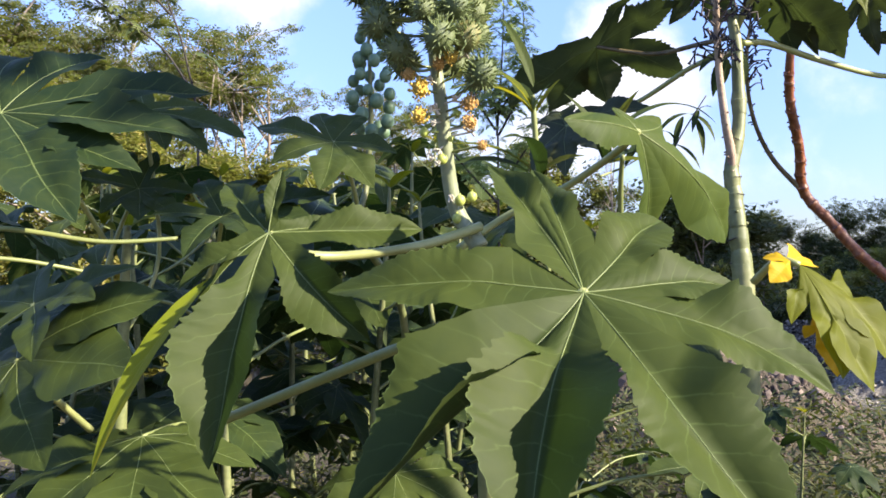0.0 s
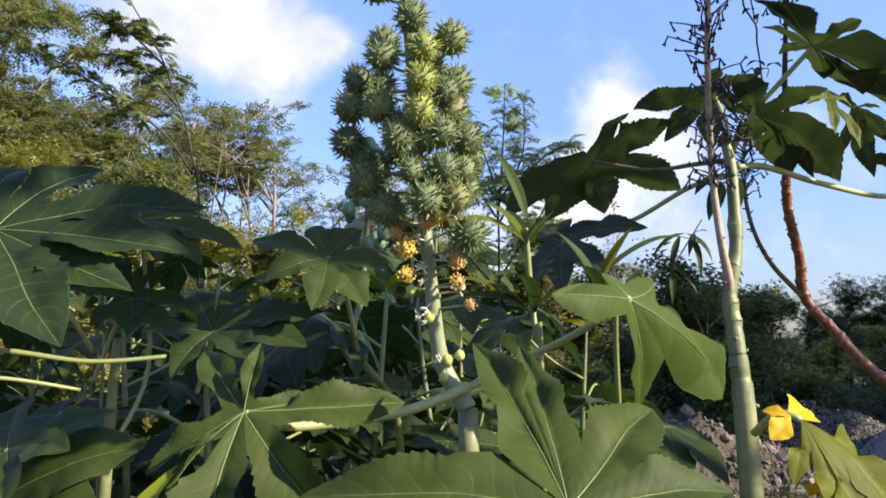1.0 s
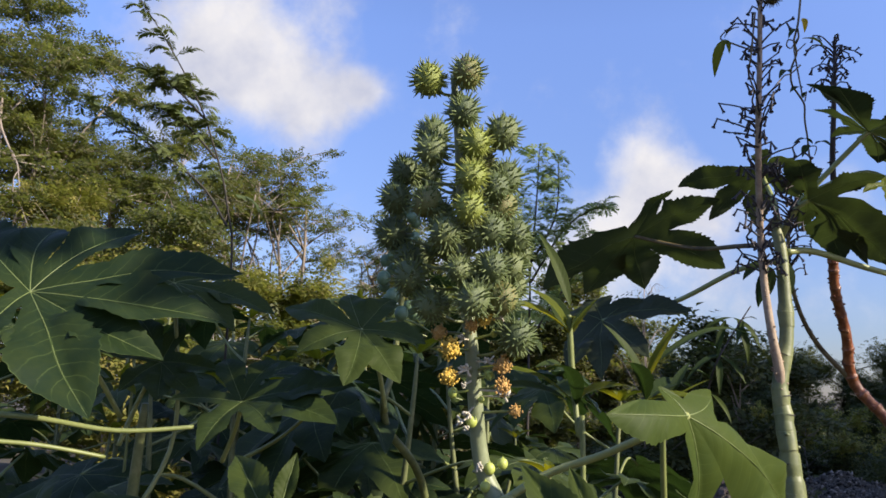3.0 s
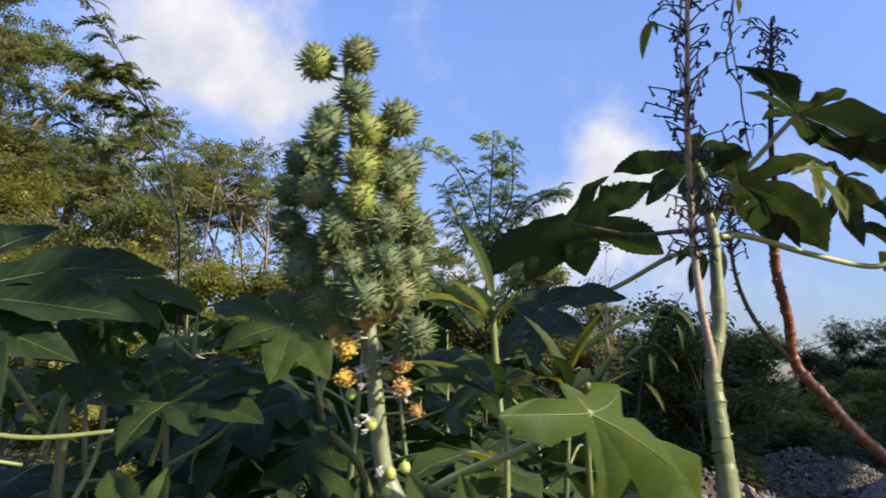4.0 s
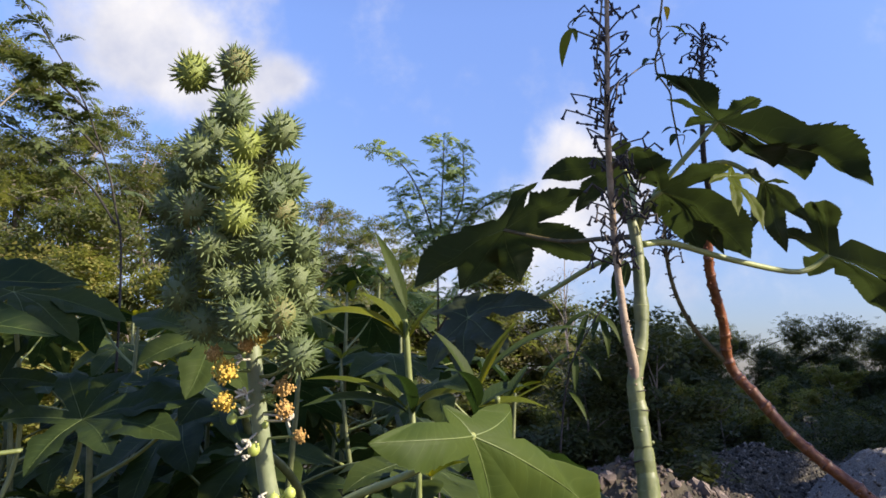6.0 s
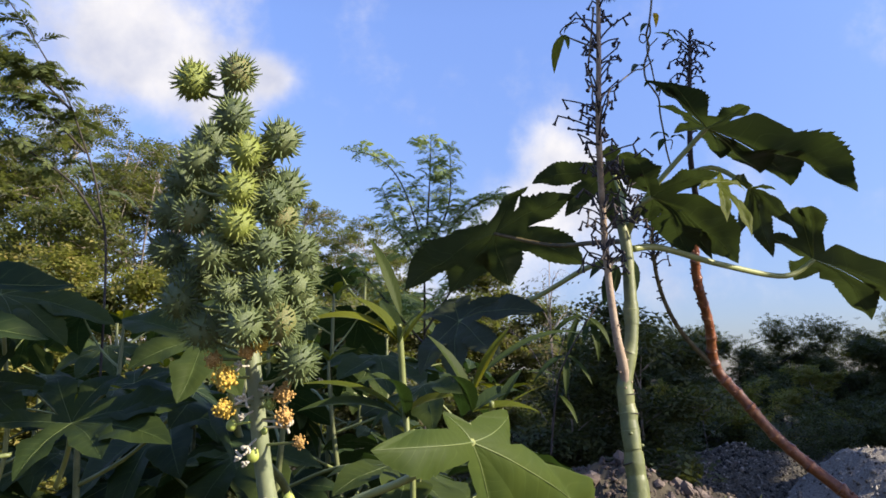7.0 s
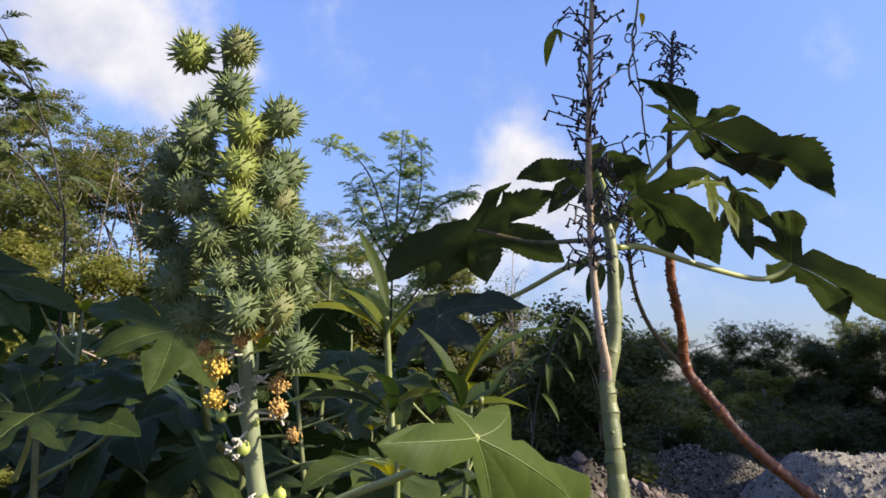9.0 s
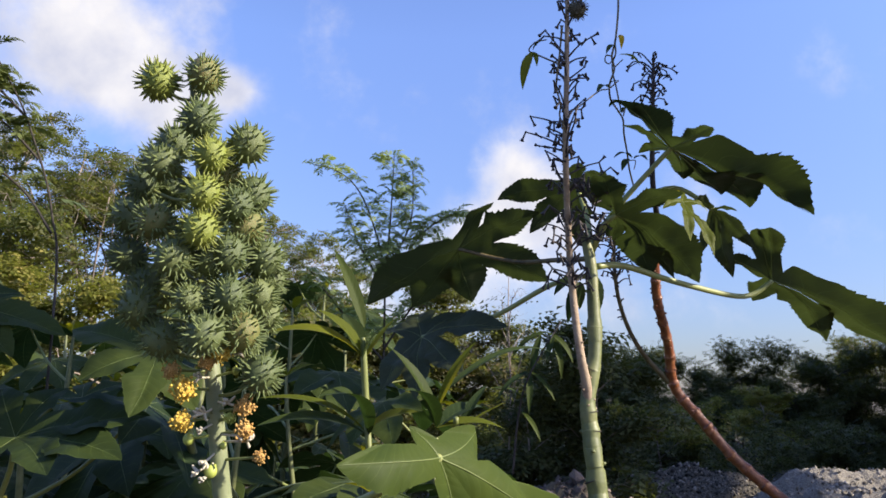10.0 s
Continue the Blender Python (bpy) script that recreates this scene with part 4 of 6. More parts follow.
capsule(castor, (-0.003, 0.554, 1.550), 0.0103, 0)
capsule(castor, (-0.036, 0.565, 1.504), 0.0111, 0)
capsule(castor, (-0.016, 0.564, 1.515), 0.0111, 0)
capsule(castor, (0.013, 0.574, 1.471), 0.0111, 0)
capsule(castor, (-0.024, 0.572, 1.471), 0.0107, 0)
capsule(castor, (-0.044, 0.539, 1.562), 0.0097, 0)
capsule(castor, (-0.001, 0.548, 1.582), 0.0099, 0)
capsule(castor, (0.021, 0.511, 1.542), 0.0093, 0)
capsule(castor, (0.009, 0.506, 1.510), 0.0088, 0)
capsule(castor, (0.034, 0.544, 1.505), 0.0095, 0)
capsule(castor, (-0.041, 0.545, 1.502), 0.0096, 0)
capsule(castor, (-0.018, 0.541, 1.530), 0.0096, 0)
capsule(castor, (0.007, 0.531, 1.484), 0.0092, 0)
capsule(castor, (0.032, 0.548, 1.483), 0.0091, 0)
tuft(castor, (-0.006, 0.522, 1.440), 0.0078, YELLOW)
tuft(castor, (-0.007, 0.526, 1.422), 0.0062, YELLOW)
tuft(castor, (0.027, 0.529, 1.430), 0.0066, WITHERED)
tuft(castor, (-0.014, 0.525, 1.450), 0.0054, WITHERED)
tuft(castor, (0.027, 0.531, 1.417), 0.0058, WITHERED)
tuft(castor, (0.035, 0.537, 1.402), 0.0042, WITHERED)
tuft(castor, (0.016, 0.515, 1.459), 0.0061, YELLOW)
tuft(castor, (0.008, 0.516, 1.454), 0.0049, WITHERED)
tuft(castor, (0.018, 0.532, 1.424), 0.0037, BUD)
bud(castor, (-0.005, 0.535, 1.412), 0.0033)
bud(castor, (0.007, 0.540, 1.394), 0.0037)
bud(castor, (0.027, 0.549, 1.368), 0.0035)
bud(castor, (0.019, 0.543, 1.365), 0.0037)
bud(castor, (0.013, 0.541, 1.408), 0.0020)
bud(castor, (0.021, 0.528, 1.450), 0.0023)
bud(castor, (0.016, 0.550, 1.353), 0.0034)
floret(castor, (0.005, 0.533, 1.399), 0.0046)
floret(castor, (0.001, 0.533, 1.394), 0.0040)
floret(castor, (0.004, 0.534, 1.390), 0.0040)
floret(castor, (0.012, 0.539, 1.368), 0.0059)
floret(castor, (0.004, 0.528, 1.426), 0.0059)
floret(castor, (0.018, 0.528, 1.432), 0.0053)
floret(castor, (0.024, 0.531, 1.414), 0.0050)
floret(castor, (0.030, 0.532, 1.411), 0.0053)
floret(castor, (0.003, 0.529, 1.417), 0.0033)
floret(castor, (0.001, 0.527, 1.446), 0.0047)
floret(castor, (0.026, 0.516, 1.459), 0.0033)
# its leaves
leaf(castor, (0.090, 0.374, 1.306), ((-0.029, 0.377, 1.308), (0.042, 0.453, 1.377), (0.068, 0.466, 1.375), (0.138, 0.444, 1.343), (0.169, 0.408, 1.307), (0.199, 0.372, 1.262), (0.161, 0.304, 1.212), (0.062, 0.283, 1.215), (-0.005, 0.301, 1.223)), stalk=((0.052, 0.526, 1.300), (0.073, 0.449, 1.278)), width=(0.15, 0.13, 0.10, 0.2, 0.2, 0.18, 0.2, 0.2, 0.17), fold=(0.35, 0.6, 0.4, 0.35, 0.35, 0.35, 0.55, 1.0, 1.0), twist=(0.0, 0.0, 0.0, 0.0, 0.0, 0.0, 0.0, 0.25, 0.6), bow=0.07, sinus=(0.42, 0.62, 0.42, 0.45, 0.5, 0.45, 0.3, 0.33, 0.47), open_pair=False, n=104, cols=5, teeth=22)
leaf(castor, (-0.083, 0.440, 1.339), ((-0.078, 0.450, 1.377), (-0.044, 0.464, 1.344), (0.000, 0.479, 1.340), (-0.022, 0.428, 1.278), (-0.090, 0.372, 1.220), (-0.118, 0.410, 1.290), (-0.133, 0.426, 1.307), (-0.125, 0.475, 1.371)), stalk=((0.033, 0.548, 1.347), (-0.006, 0.519, 1.333), (-0.059, 0.494, 1.326), (-0.082, 0.461, 1.331)), width=(0.17, 0.17, 0.17, 0.21, 0.17, 0.085, 0.17, 0.17), fold=(0.5, 0.4, 0.4, 0.6, 1.0, 0.6, 0.6, 0.5), twist=(0.0, 0.0, 0.0, 0.45, 0.25, 1.0, 0.5, 0.0), bow=0.09, sinus=0.28, n=96, cols=5, teeth=20)
leaf(castor, (0.136, 0.510, 1.404), ((0.087, 0.464, 1.405), (0.120, 0.512, 1.420), (0.159, 0.553, 1.416), (0.217, 0.626, 1.335), (0.147, 0.557, 1.334)), stalk=((0.014, 0.579, 1.332), (0.053, 0.585, 1.358), (0.092, 0.571, 1.375), (0.124, 0.537, 1.394)), width=(0.24, 0.4, 0.46, 0.2, 0.17), fold=0.16, bow=0.16, sinus=(0.92, 0.9, 0.7, 0.72, 0.45), n=92, cols=5, teeth=17, jag=0.1, stalk_r=0.0024, material=SUNLIT_LEAF)
# extra lobe whose yellow colour imitates the sun on the leaf
lance(castor, (-0.110, 0.424, 1.314), (-0.150, 0.372, 1.216), 0.0075, material=SUNLIT_LOBE, bow=0.08, fold=0.3, droop=(-0.4, -0.9, 0.2), label='lobe coloured yellow-green as if sunlit')
stick('branch', ((-0.219, 0.681, 1.178), (-0.077, 0.615, 1.239), (0.009, 0.578, 1.274), (0.039, 0.560, 1.289)), (0.0048, 0.0038), PETIOLE, castor)


# ---- the taller castor plant with withered spikes ----
tall = thing("castor_plant", (0.33, 0.88, 0.0), "tall castor plant with withered spikes and drooping leaves", "plant")
stick('stem', ((0.342, 0.932, 0.000), (0.332, 0.922, 0.600), (0.318, 0.912, 1.100), (0.312, 0.912, 1.296), (0.310, 0.916, 1.341), (0.307, 0.916, 1.373), (0.305, 0.921, 1.405), (0.304, 0.922, 1.432), (0.315, 0.929, 1.484), (0.317, 0.936, 1.541), (0.316, 0.939, 1.586), (0.309, 0.939, 1.622)), (0.016, 0.014, 0.0128, 0.0118, 0.0086, 0.0086, 0.0088, 0.0076, 0.0072, 0.0068, 0.005), STEM, tall, knobs=8, sides=12)
scars(tall, ((0.318, 0.912, 1.100), (0.312, 0.912, 1.296), (0.310, 0.916, 1.341), (0.307, 0.916, 1.373), (0.305, 0.921, 1.405), (0.304, 0.922, 1.432), (0.315, 0.929, 1.484), (0.317, 0.936, 1.541)), (0.0126, 0.0117, 0.0108, 0.0098, 0.0092, 0.0086, 0.0086, 0.0080), 8, 4, STEM)
stick('withered_spike', ((0.305, 0.921, 1.420), (0.302, 0.917, 1.450), (0.295, 0.911, 1.484), (0.289, 0.913, 1.551), (0.282, 0.891, 1.622), (0.2755, 0.858, 1.700), (0.2765, 0.846, 1.771), (0.277, 0.832, 1.853), (0.279, 0.824, 1.895)), (0.0060, 0.0054, 0.0046, 0.0040, 0.0036, 0.0033, 0.0028, 0.0022, 0.0016), DRY, tall, label='brown withered spike', knobs=70)
husks(tall, ((0.2805, 0.888, 1.640), (0.2755, 0.858, 1.700), (0.2765, 0.846, 1.771), (0.277, 0.832, 1.853), (0.279, 0.824, 1.895)), 23, 0.040, 5)
husks(tall, ((0.276, 0.860, 1.682), (0.2758, 0.855, 1.720)), 5, 0.052, 26)
husks(tall, ((0.289, 0.913, 1.551), (0.282, 0.891, 1.622)), 12, 0.036, 6)
husks(tall, ((0.323, 0.923, 1.611), (0.314, 0.908, 1.640), (0.307, 0.903, 1.671)), 10, 0.03, 16)
capsule(tall, (0.285, 0.820, 1.837), 0.009, 3)
leaf(tall, (0.172, 1.120, 1.637), ((0.044, 1.170, 1.565), (0.104, 1.240, 1.563), (0.192, 1.220, 1.574), (0.300, 1.150, 1.595), (0.274, 1.050, 1.671), (0.215, 1.040, 1.685)), stalk=((0.320, 0.946, 1.593), (0.290, 1.006, 1.602), (0.245, 1.086, 1.614)), width=(0.24, 0.2, 0.32, 0.27, 0.25, 0.12), fold=0.25, bow=0.15, sinus=(0.6, 0.42, 0.42, 0.46, 0.5, 0.6), n=136, teeth=17, jag=0.13, warp=0.05, up=(0, 0.3, 1), material=TALL_LEAF, stalk_matter=BROWN_STEM)
leaf(tall, (0.319, 1.019, 1.701), ((0.218, 1.034, 1.684), (0.268, 1.079, 1.652), (0.328, 1.080, 1.636), (0.375, 1.043, 1.671), (0.345, 0.967, 1.705), (0.311, 0.966, 1.717)), stalk=((0.320, 0.945, 1.596), (0.322, 0.977, 1.650)), width=0.22, fold=0.12, bow=0.15, n=112, teeth=19, jag=0.12, warp=0.06, up=(0, 0.3, 1), material=TALL_LEAF)
leaf(tall, (0.122, 1.050, 1.509), ((0.224, 0.980, 1.516), (0.185, 1.100, 1.548), (0.121, 1.140, 1.551), (0.064, 1.100, 1.522), (0.073, 1.000, 1.442), (0.118, 0.980, 1.436), (0.170, 0.970, 1.458)), stalk=((0.322, 0.949, 1.575), (0.276, 0.972, 1.566), (0.208, 1.029, 1.532)), width=(0.19, 0.24, 0.24, 0.2, 0.22, 0.22, 0.2), fold=0.2, bow=0.12, sinus=0.45, n=128, teeth=17, jag=0.12, warp=0.05, up=(0, -0.3, 1), material=TALL_LEAF)
leaf(tall, (0.342, 0.918, 1.638), ((0.398, 0.864, 1.652), (0.464, 0.988, 1.571), (0.437, 0.997, 1.578), (0.406, 0.997, 1.582), (0.353, 0.982, 1.617), (0.307, 0.843, 1.662)), stalk=((0.320, 0.944, 1.602), (0.327, 0.930, 1.626)), width=(0.18, 0.22, 0.12, 0.25, 0.25, 0.22), fold=0.2, bow=0.18, n=120, sinus=(0.45, 0.62, 0.6, 0.45, 0.45, 0.4), teeth=19, jag=0.12, warp=0.06, up=(0, 0.3, 1), material=TALL_LEAF)
leaf(tall, (0.404, 0.875, 1.643), ((0.376, 0.857, 1.631), (0.409, 0.902, 1.664), (0.438, 0.896, 1.639), (0.418, 0.861, 1.607), (0.425, 0.846, 1.577), (0.399, 0.843, 1.593)), width=0.13, fold=0.25, bow=0.15, n=104, material=YOUNG, teeth=19, jag=0.12, up=(0, -0.5, 1))
leaf(tall, (0.475, 0.973, 1.660), ((0.497, 0.953, 1.653), (0.540, 0.999, 1.615), (0.521, 1.035, 1.585), (0.475, 1.022, 1.610), (0.436, 0.923, 1.659)), stalk=((0.358, 0.945, 1.656), (0.434, 0.988, 1.691)), width=0.13, fold=0.2, bow=0.21, n=112, sinus=0.25, teeth=19, jag=0.12, warp=0.06, up=(0, 0.3, 1), material=TALL_LEAF)
leaf(tall, (0.403, 0.900, 1.712), ((0.641, 1.050, 1.668), (0.567, 1.080, 1.689), (0.504, 1.030, 1.693), (0.442, 0.980, 1.706), (0.377, 0.940, 1.721), (0.353, 0.920, 1.746), (0.329, 0.860, 1.753), (0.352, 0.840, 1.738), (0.411, 0.800, 1.703)), stalk=((0.321, 0.944, 1.605), (0.339, 0.938, 1.639), (0.365, 0.920, 1.671)), width=(0.18, 0.2, 0.24, 0.22, 0.24, 0.16, 0.2, 0.26, 0.12), fold=(0.55, 0.3, 0.4, 0.3, 0.3, 0.3, 0.4, 0.4, 0.3), bow=0.05, n=148, cols=5, sinus=(0.5, 0.5, 0.42, 0.5, 0.5, 0.4, 0.62, 0.3, 0.45), teeth=19, jag=0.12, warp=0.04, up=(-0.2, 0.0, 1), material=TALL_LEAF)
leaf(tall, (0.581, 1.060, 1.586), ((0.494, 1.030, 1.609), (0.536, 0.990, 1.636), (0.539, 0.960, 1.634), (0.788, 1.100, 1.489), (0.703, 1.160, 1.514), (0.579, 1.120, 1.564)), stalk=((0.325, 0.947, 1.584), (0.362, 0.966, 1.588), (0.443, 1.008, 1.574), (0.542, 1.059, 1.565)), width=(0.15, 0.17, 0.16, 0.19, 0.16, 0.32), fold=(0.3, 0.3, 0.3, 0.4, 0.3, 0.3), bow=0.12, n=128, sinus=(0.45, 0.6, 0.3, 0.5, 0.42, 0.5), stalk_r=0.0034, teeth=19, jag=0.12, warp=0.05, up=(0, 0.3, 1), material=TALL_LEAF)
lance(tall, (0.316, 0.939, 1.575), (0.323, 0.936, 1.530), 0.008, material=CASTOR)
lance(tall, (0.302, 0.940, 1.572), (0.272, 0.934, 1.548), 0.008, material=CASTOR)
lance(tall, (0.301, 0.931, 1.564), (0.286, 0.929, 1.516), 0.007, material=CASTOR)
lance(tall, (0.301, 0.931, 1.564), (0.299, 0.926, 1.531), 0.006, material=CASTOR)


# ---- climbing vine ----
vine = thing("vine", (0.359, 1.100, 1.668), "thin dark climbing vine with narrow leaflets", "vine")
stick('tendril', ((0.401, 1.080, 2.033), (0.400, 1.080, 1.988), (0.397, 1.080, 1.957), (0.393, 1.080, 1.931), (0.389, 1.085, 1.912), (0.393, 1.090, 1.895), (0.388, 1.100, 1.876), (0.391, 1.110, 1.858), (0.406, 1.130, 1.849), (0.416, 1.140, 1.838), (0.422, 1.160, 1.823), (0.431, 1.180, 1.801), (0.439, 1.200, 1.780), (0.451, 1.220, 1.754)), (0.0015, 0.0013), BROWN_STEM, vine, sides=6)
stick('tendril', ((0.394, 1.085, 1.934), (0.392, 1.075, 1.912), (0.392, 1.095, 1.906), (0.388, 1.080, 1.884), (0.400, 1.110, 1.876), (0.406, 1.120, 1.858), (0.418, 1.150, 1.854), (0.423, 1.150, 1.862), (0.414, 1.130, 1.840)), (0.0012, 0.0010), BROWN_STEM, vine, sides=6)
stick('tendril', ((0.389, 1.085, 1.912), (0.380, 1.080, 1.911), (0.379, 1.085, 1.905), (0.386, 1.090, 1.903), (0.395, 1.100, 1.916), (0.396, 1.090, 1.918)), (0.0010, 0.0008), BROWN_STEM, vine, sides=6)
stick('tendril', ((0.285, 0.855, 1.739), (0.304, 0.900, 1.764), (0.333, 0.970, 1.804), (0.358, 1.030, 1.837), (0.384, 1.090, 1.865), (0.401, 1.100, 1.882)), (0.0010, 0.0010), BROWN_STEM, vine, sides=6)
stick('tendril', ((0.393, 1.090, 1.897), (0.402, 1.090, 1.906), (0.406, 1.090, 1.910)), (0.0009, 0.0007), BROWN_STEM, vine, sides=6)
stick('tendril', ((0.272, 0.838, 1.828), (0.269, 0.840, 1.800), (0.265, 0.835, 1.775), (0.266, 0.850, 1.762), (0.268, 0.840, 1.739), (0.269, 0.852, 1.731), (0.272, 0.845, 1.716), (0.278, 0.862, 1.709), (0.273, 0.870, 1.699)), (0.0010, 0.0009), BROWN_STEM, vine, sides=6)
stick('tendril', ((0.435, 1.190, 1.791), (0.446, 1.190, 1.791), (0.443, 1.190, 1.777)), (0.0009, 0.0007), BROWN_STEM, vine, sides=6)
stick('tendril', ((0.2765, 0.844, 1.783), (0.249, 0.842, 1.794), (0.236, 0.841, 1.800), (0.243, 0.840, 1.809), (0.255, 0.839, 1.812)), (0.0010, 0.0006), BROWN_STEM, vine, sides=6)
lance(vine, (0.240, 0.841, 1.799), (0.228, 0.839, 1.754), 0.0055, material=YOUNG, bow=0.15)
lance(vine, (0.240, 0.841, 1.799), (0.243, 0.835, 1.779), 0.003, material=YOUNG, bow=0.15)
lance(vine, (0.240, 0.841, 1.800), (0.252, 0.830, 1.807), 0.003, material=CASTOR, bow=0.15)
lance(vine, (0.401, 1.090, 1.917), (0.427, 1.080, 1.896), 0.0075, material=YOUNG, bow=0.15)
lance(vine, (0.395, 1.085, 1.929), (0.377, 1.070, 1.908), 0.0045, material=CASTOR, bow=0.15)
lance(vine, (0.400, 1.080, 1.943), (0.400, 1.075, 1.918), 0.0040, material=OLD_LEAF, bow=0.25)
lance(vine, (0.396, 1.080, 1.939), (0.403, 1.075, 1.926), 0.0030, material=OLD_LEAF, bow=0.3)
lance(vine, (0.383, 1.090, 1.867), (0.359, 1.060, 1.845), 0.0055, material=CASTOR, bow=0.15)
lance(vine, (0.388, 1.100, 1.876), (0.399, 1.090, 1.877), 0.003, material=CASTOR, bow=0.15)
lance(vine, (0.408, 1.120, 1.856), (0.388, 1.110, 1.845), 0.006, material=CASTOR, bow=0.15)
lance(vine, (0.414, 1.140, 1.849), (0.419, 1.130, 1.854), 0.005, material=CASTOR, bow=0.15)
lance(vine, (0.441, 1.190, 1.795), (0.407, 1.170, 1.788), 0.0055, material=CASTOR, bow=0.2)
lance(vine, (0.444, 1.190, 1.794), (0.459, 1.170, 1.785), 0.0065, material=CASTOR, bow=0.2)
lance(vine, (0.435, 1.190, 1.794), (0.419, 1.170, 1.768), 0.0055, material=CASTOR, bow=0.1)
twig = thing("twig", (0.221, 0.944, 1.414), "thin twig with narrow drooping leaves", "plant")
stick('stalk', ((0.224, 0.946, 1.353), (0.231, 0.945, 1.414), (0.241, 0.925, 1.458), (0.278, 0.928, 1.518)), (0.0012, 0.0007), HUSK, twig, sides=6)
lance(twig, (0.243, 0.935, 1.463), (0.203, 0.912, 1.431), 0.0037, material=CASTOR, bow=0.12)
lance(twig, (0.243, 0.935, 1.463), (0.268, 0.919, 1.430), 0.0031, material=CASTOR, bow=0.12)
lance(twig, (0.243, 0.935, 1.460), (0.239, 0.916, 1.417), 0.0037, material=CASTOR, bow=0.12)
lance(twig, (0.236, 0.935, 1.433), (0.197, 0.911, 1.444), 0.0037, material=CASTOR, bow=0.12)
lance(twig, (0.271, 0.937, 1.503), (0.259, 0.917, 1.473), 0.0037, material=CASTOR, bow=0.12)
lance(twig, (0.271, 0.937, 1.503), (0.282, 0.918, 1.502), 0.0025, material=CASTOR, bow=0.12)
lance(twig, (0.243, 0.935, 1.467), (0.220, 0.912, 1.475), 0.0031, material=CASTOR, bow=0.12)
lance(twig, (0.233, 0.935, 1.420), (0.251, 0.918, 1.388), 0.0031, material=CASTOR, bow=0.12)
lance(twig, (0.274, 1.001, 1.512), (0.229, 0.987, 1.479), 0.0043, material=CASTOR, bow=0.15)
lance(twig, (0.274, 1.001, 1.512), (0.302, 0.987, 1.473), 0.0043, material=CASTOR, bow=0.15)
lance(twig, (0.280, 1.002, 1.509), (0.288, 0.990, 1.455), 0.0043, material=CASTOR, bow=0.15)
lance(twig, (0.267, 1.002, 1.509), (0.252, 0.990, 1.460), 0.0043, material=CASTOR, bow=0.15)


# ---- the red-stemmed castor plant ----
red = thing("castor_plant", (1.192, 1.406, 0.0), "bare red-stemmed castor plant with withered spikes", "plant")
stick('stem', ((1.192, 1.406, 0.000), (1.092, 1.386, 0.500), (0.962, 1.366, 1.039), (0.842, 1.356, 1.159), (0.757, 1.394, 1.242), (0.674, 1.432, 1.322), (0.617, 1.451, 1.396), (0.576, 1.462, 1.455), (0.558, 1.429, 1.531), (0.530, 1.387, 1.601), (0.520, 1.358, 1.656), (0.517, 1.324, 1.737)), (0.016, 0.014, 0.012, 0.0108, 0.0098, 0.0093, 0.009, 0.009, 0.0082, 0.0078, 0.0074, 0.005), RED_STEM, red, knobs=60, sides=12)
scars(red, ((0.842, 1.356, 1.159), (0.757, 1.394, 1.242), (0.674, 1.432, 1.322), (0.617, 1.451, 1.396), (0.576, 1.462, 1.455), (0.558, 1.429, 1.531), (0.530, 1.387, 1.601), (0.520, 1.358, 1.656)), (0.0108, 0.0098, 0.0093, 0.009, 0.009, 0.0082, 0.0078, 0.0074), 20, 9, RED_STEM, 1.2)
stick('side_stem', ((0.573, 1.462, 1.455), (0.521, 1.444, 1.506), (0.485, 1.416, 1.554), (0.461, 1.387, 1.610), (0.449, 1.356, 1.674), (0.451, 1.335, 1.739)), (0.0050, 0.0044, 0.0038, 0.0034, 0.0030, 0.0018), BROWN_STEM, red, label='thin brown side stem', knobs=30)
stubs(red, ((0.521, 1.444, 1.506), (0.485, 1.416, 1.554), (0.461, 1.387, 1.610), (0.455, 1.372, 1.640)), 16, 0.0036, 31)
stick('withered_spike', ((0.517, 1.324, 1.737), (0.496, 1.270, 1.786), (0.487, 1.230, 1.847), (0.484, 1.210, 1.894), (0.489, 1.210, 1.976)), (0.0050, 0.0044, 0.0038, 0.0032, 0.0016), HUSK, red, label='dark withered spike', knobs=20)
husks(red, ((0.484, 1.211, 1.888), (0.486, 1.210, 1.925), (0.488, 1.210, 1.958)), 11, 0.038, 8, 1.2, 1.0)
stubs(red, ((0.496, 1.270, 1.786), (0.487, 1.230, 1.847), (0.484, 1.210, 1.894)), 22, 0.0034, 32)
husks(red, ((0.459, 1.380, 1.630), (0.451, 1.361, 1.660), (0.450, 1.350, 1.695), (0.451, 1.335, 1.739)), 17, 0.044, 9, 1.25, 0.5)


# ---- the leaning yellow leaf and shoots ----
leaf(tall, (0.271, 0.640, 1.321), ((0.253, 0.648, 1.323), (0.252, 0.628, 1.305), (0.292, 0.673, 1.325)), width=0.4, fold=0.2, n=20, material=OLD_LEAF, veins=False, sinus=0.3)
leaf(tall, (0.279, 0.641, 1.318), ((0.266, 0.621, 1.272), (0.296, 0.605, 1.235), (0.319, 0.608, 1.224), (0.341, 0.630, 1.244), (0.325, 0.657, 1.288)), stalk=((0.252, 0.669, 1.304), (0.265, 0.649, 1.322)), width=0.22, fold=0.2, n=26, material=YOUNG, veins=False, sinus=0.5)
leaf(tall, (0.293, 0.654, 1.277), ((0.286, 0.653, 1.259), (0.303, 0.636, 1.231), (0.316, 0.647, 1.241)), width=0.3, fold=0.2, n=20, material=OLD_LEAF, veins=False, sinus=0.5)
shoot = thing("young_shoot", (0.084, 0.771, 0.0), "young shoot with yellow-green lance-shaped leaves", "plant")
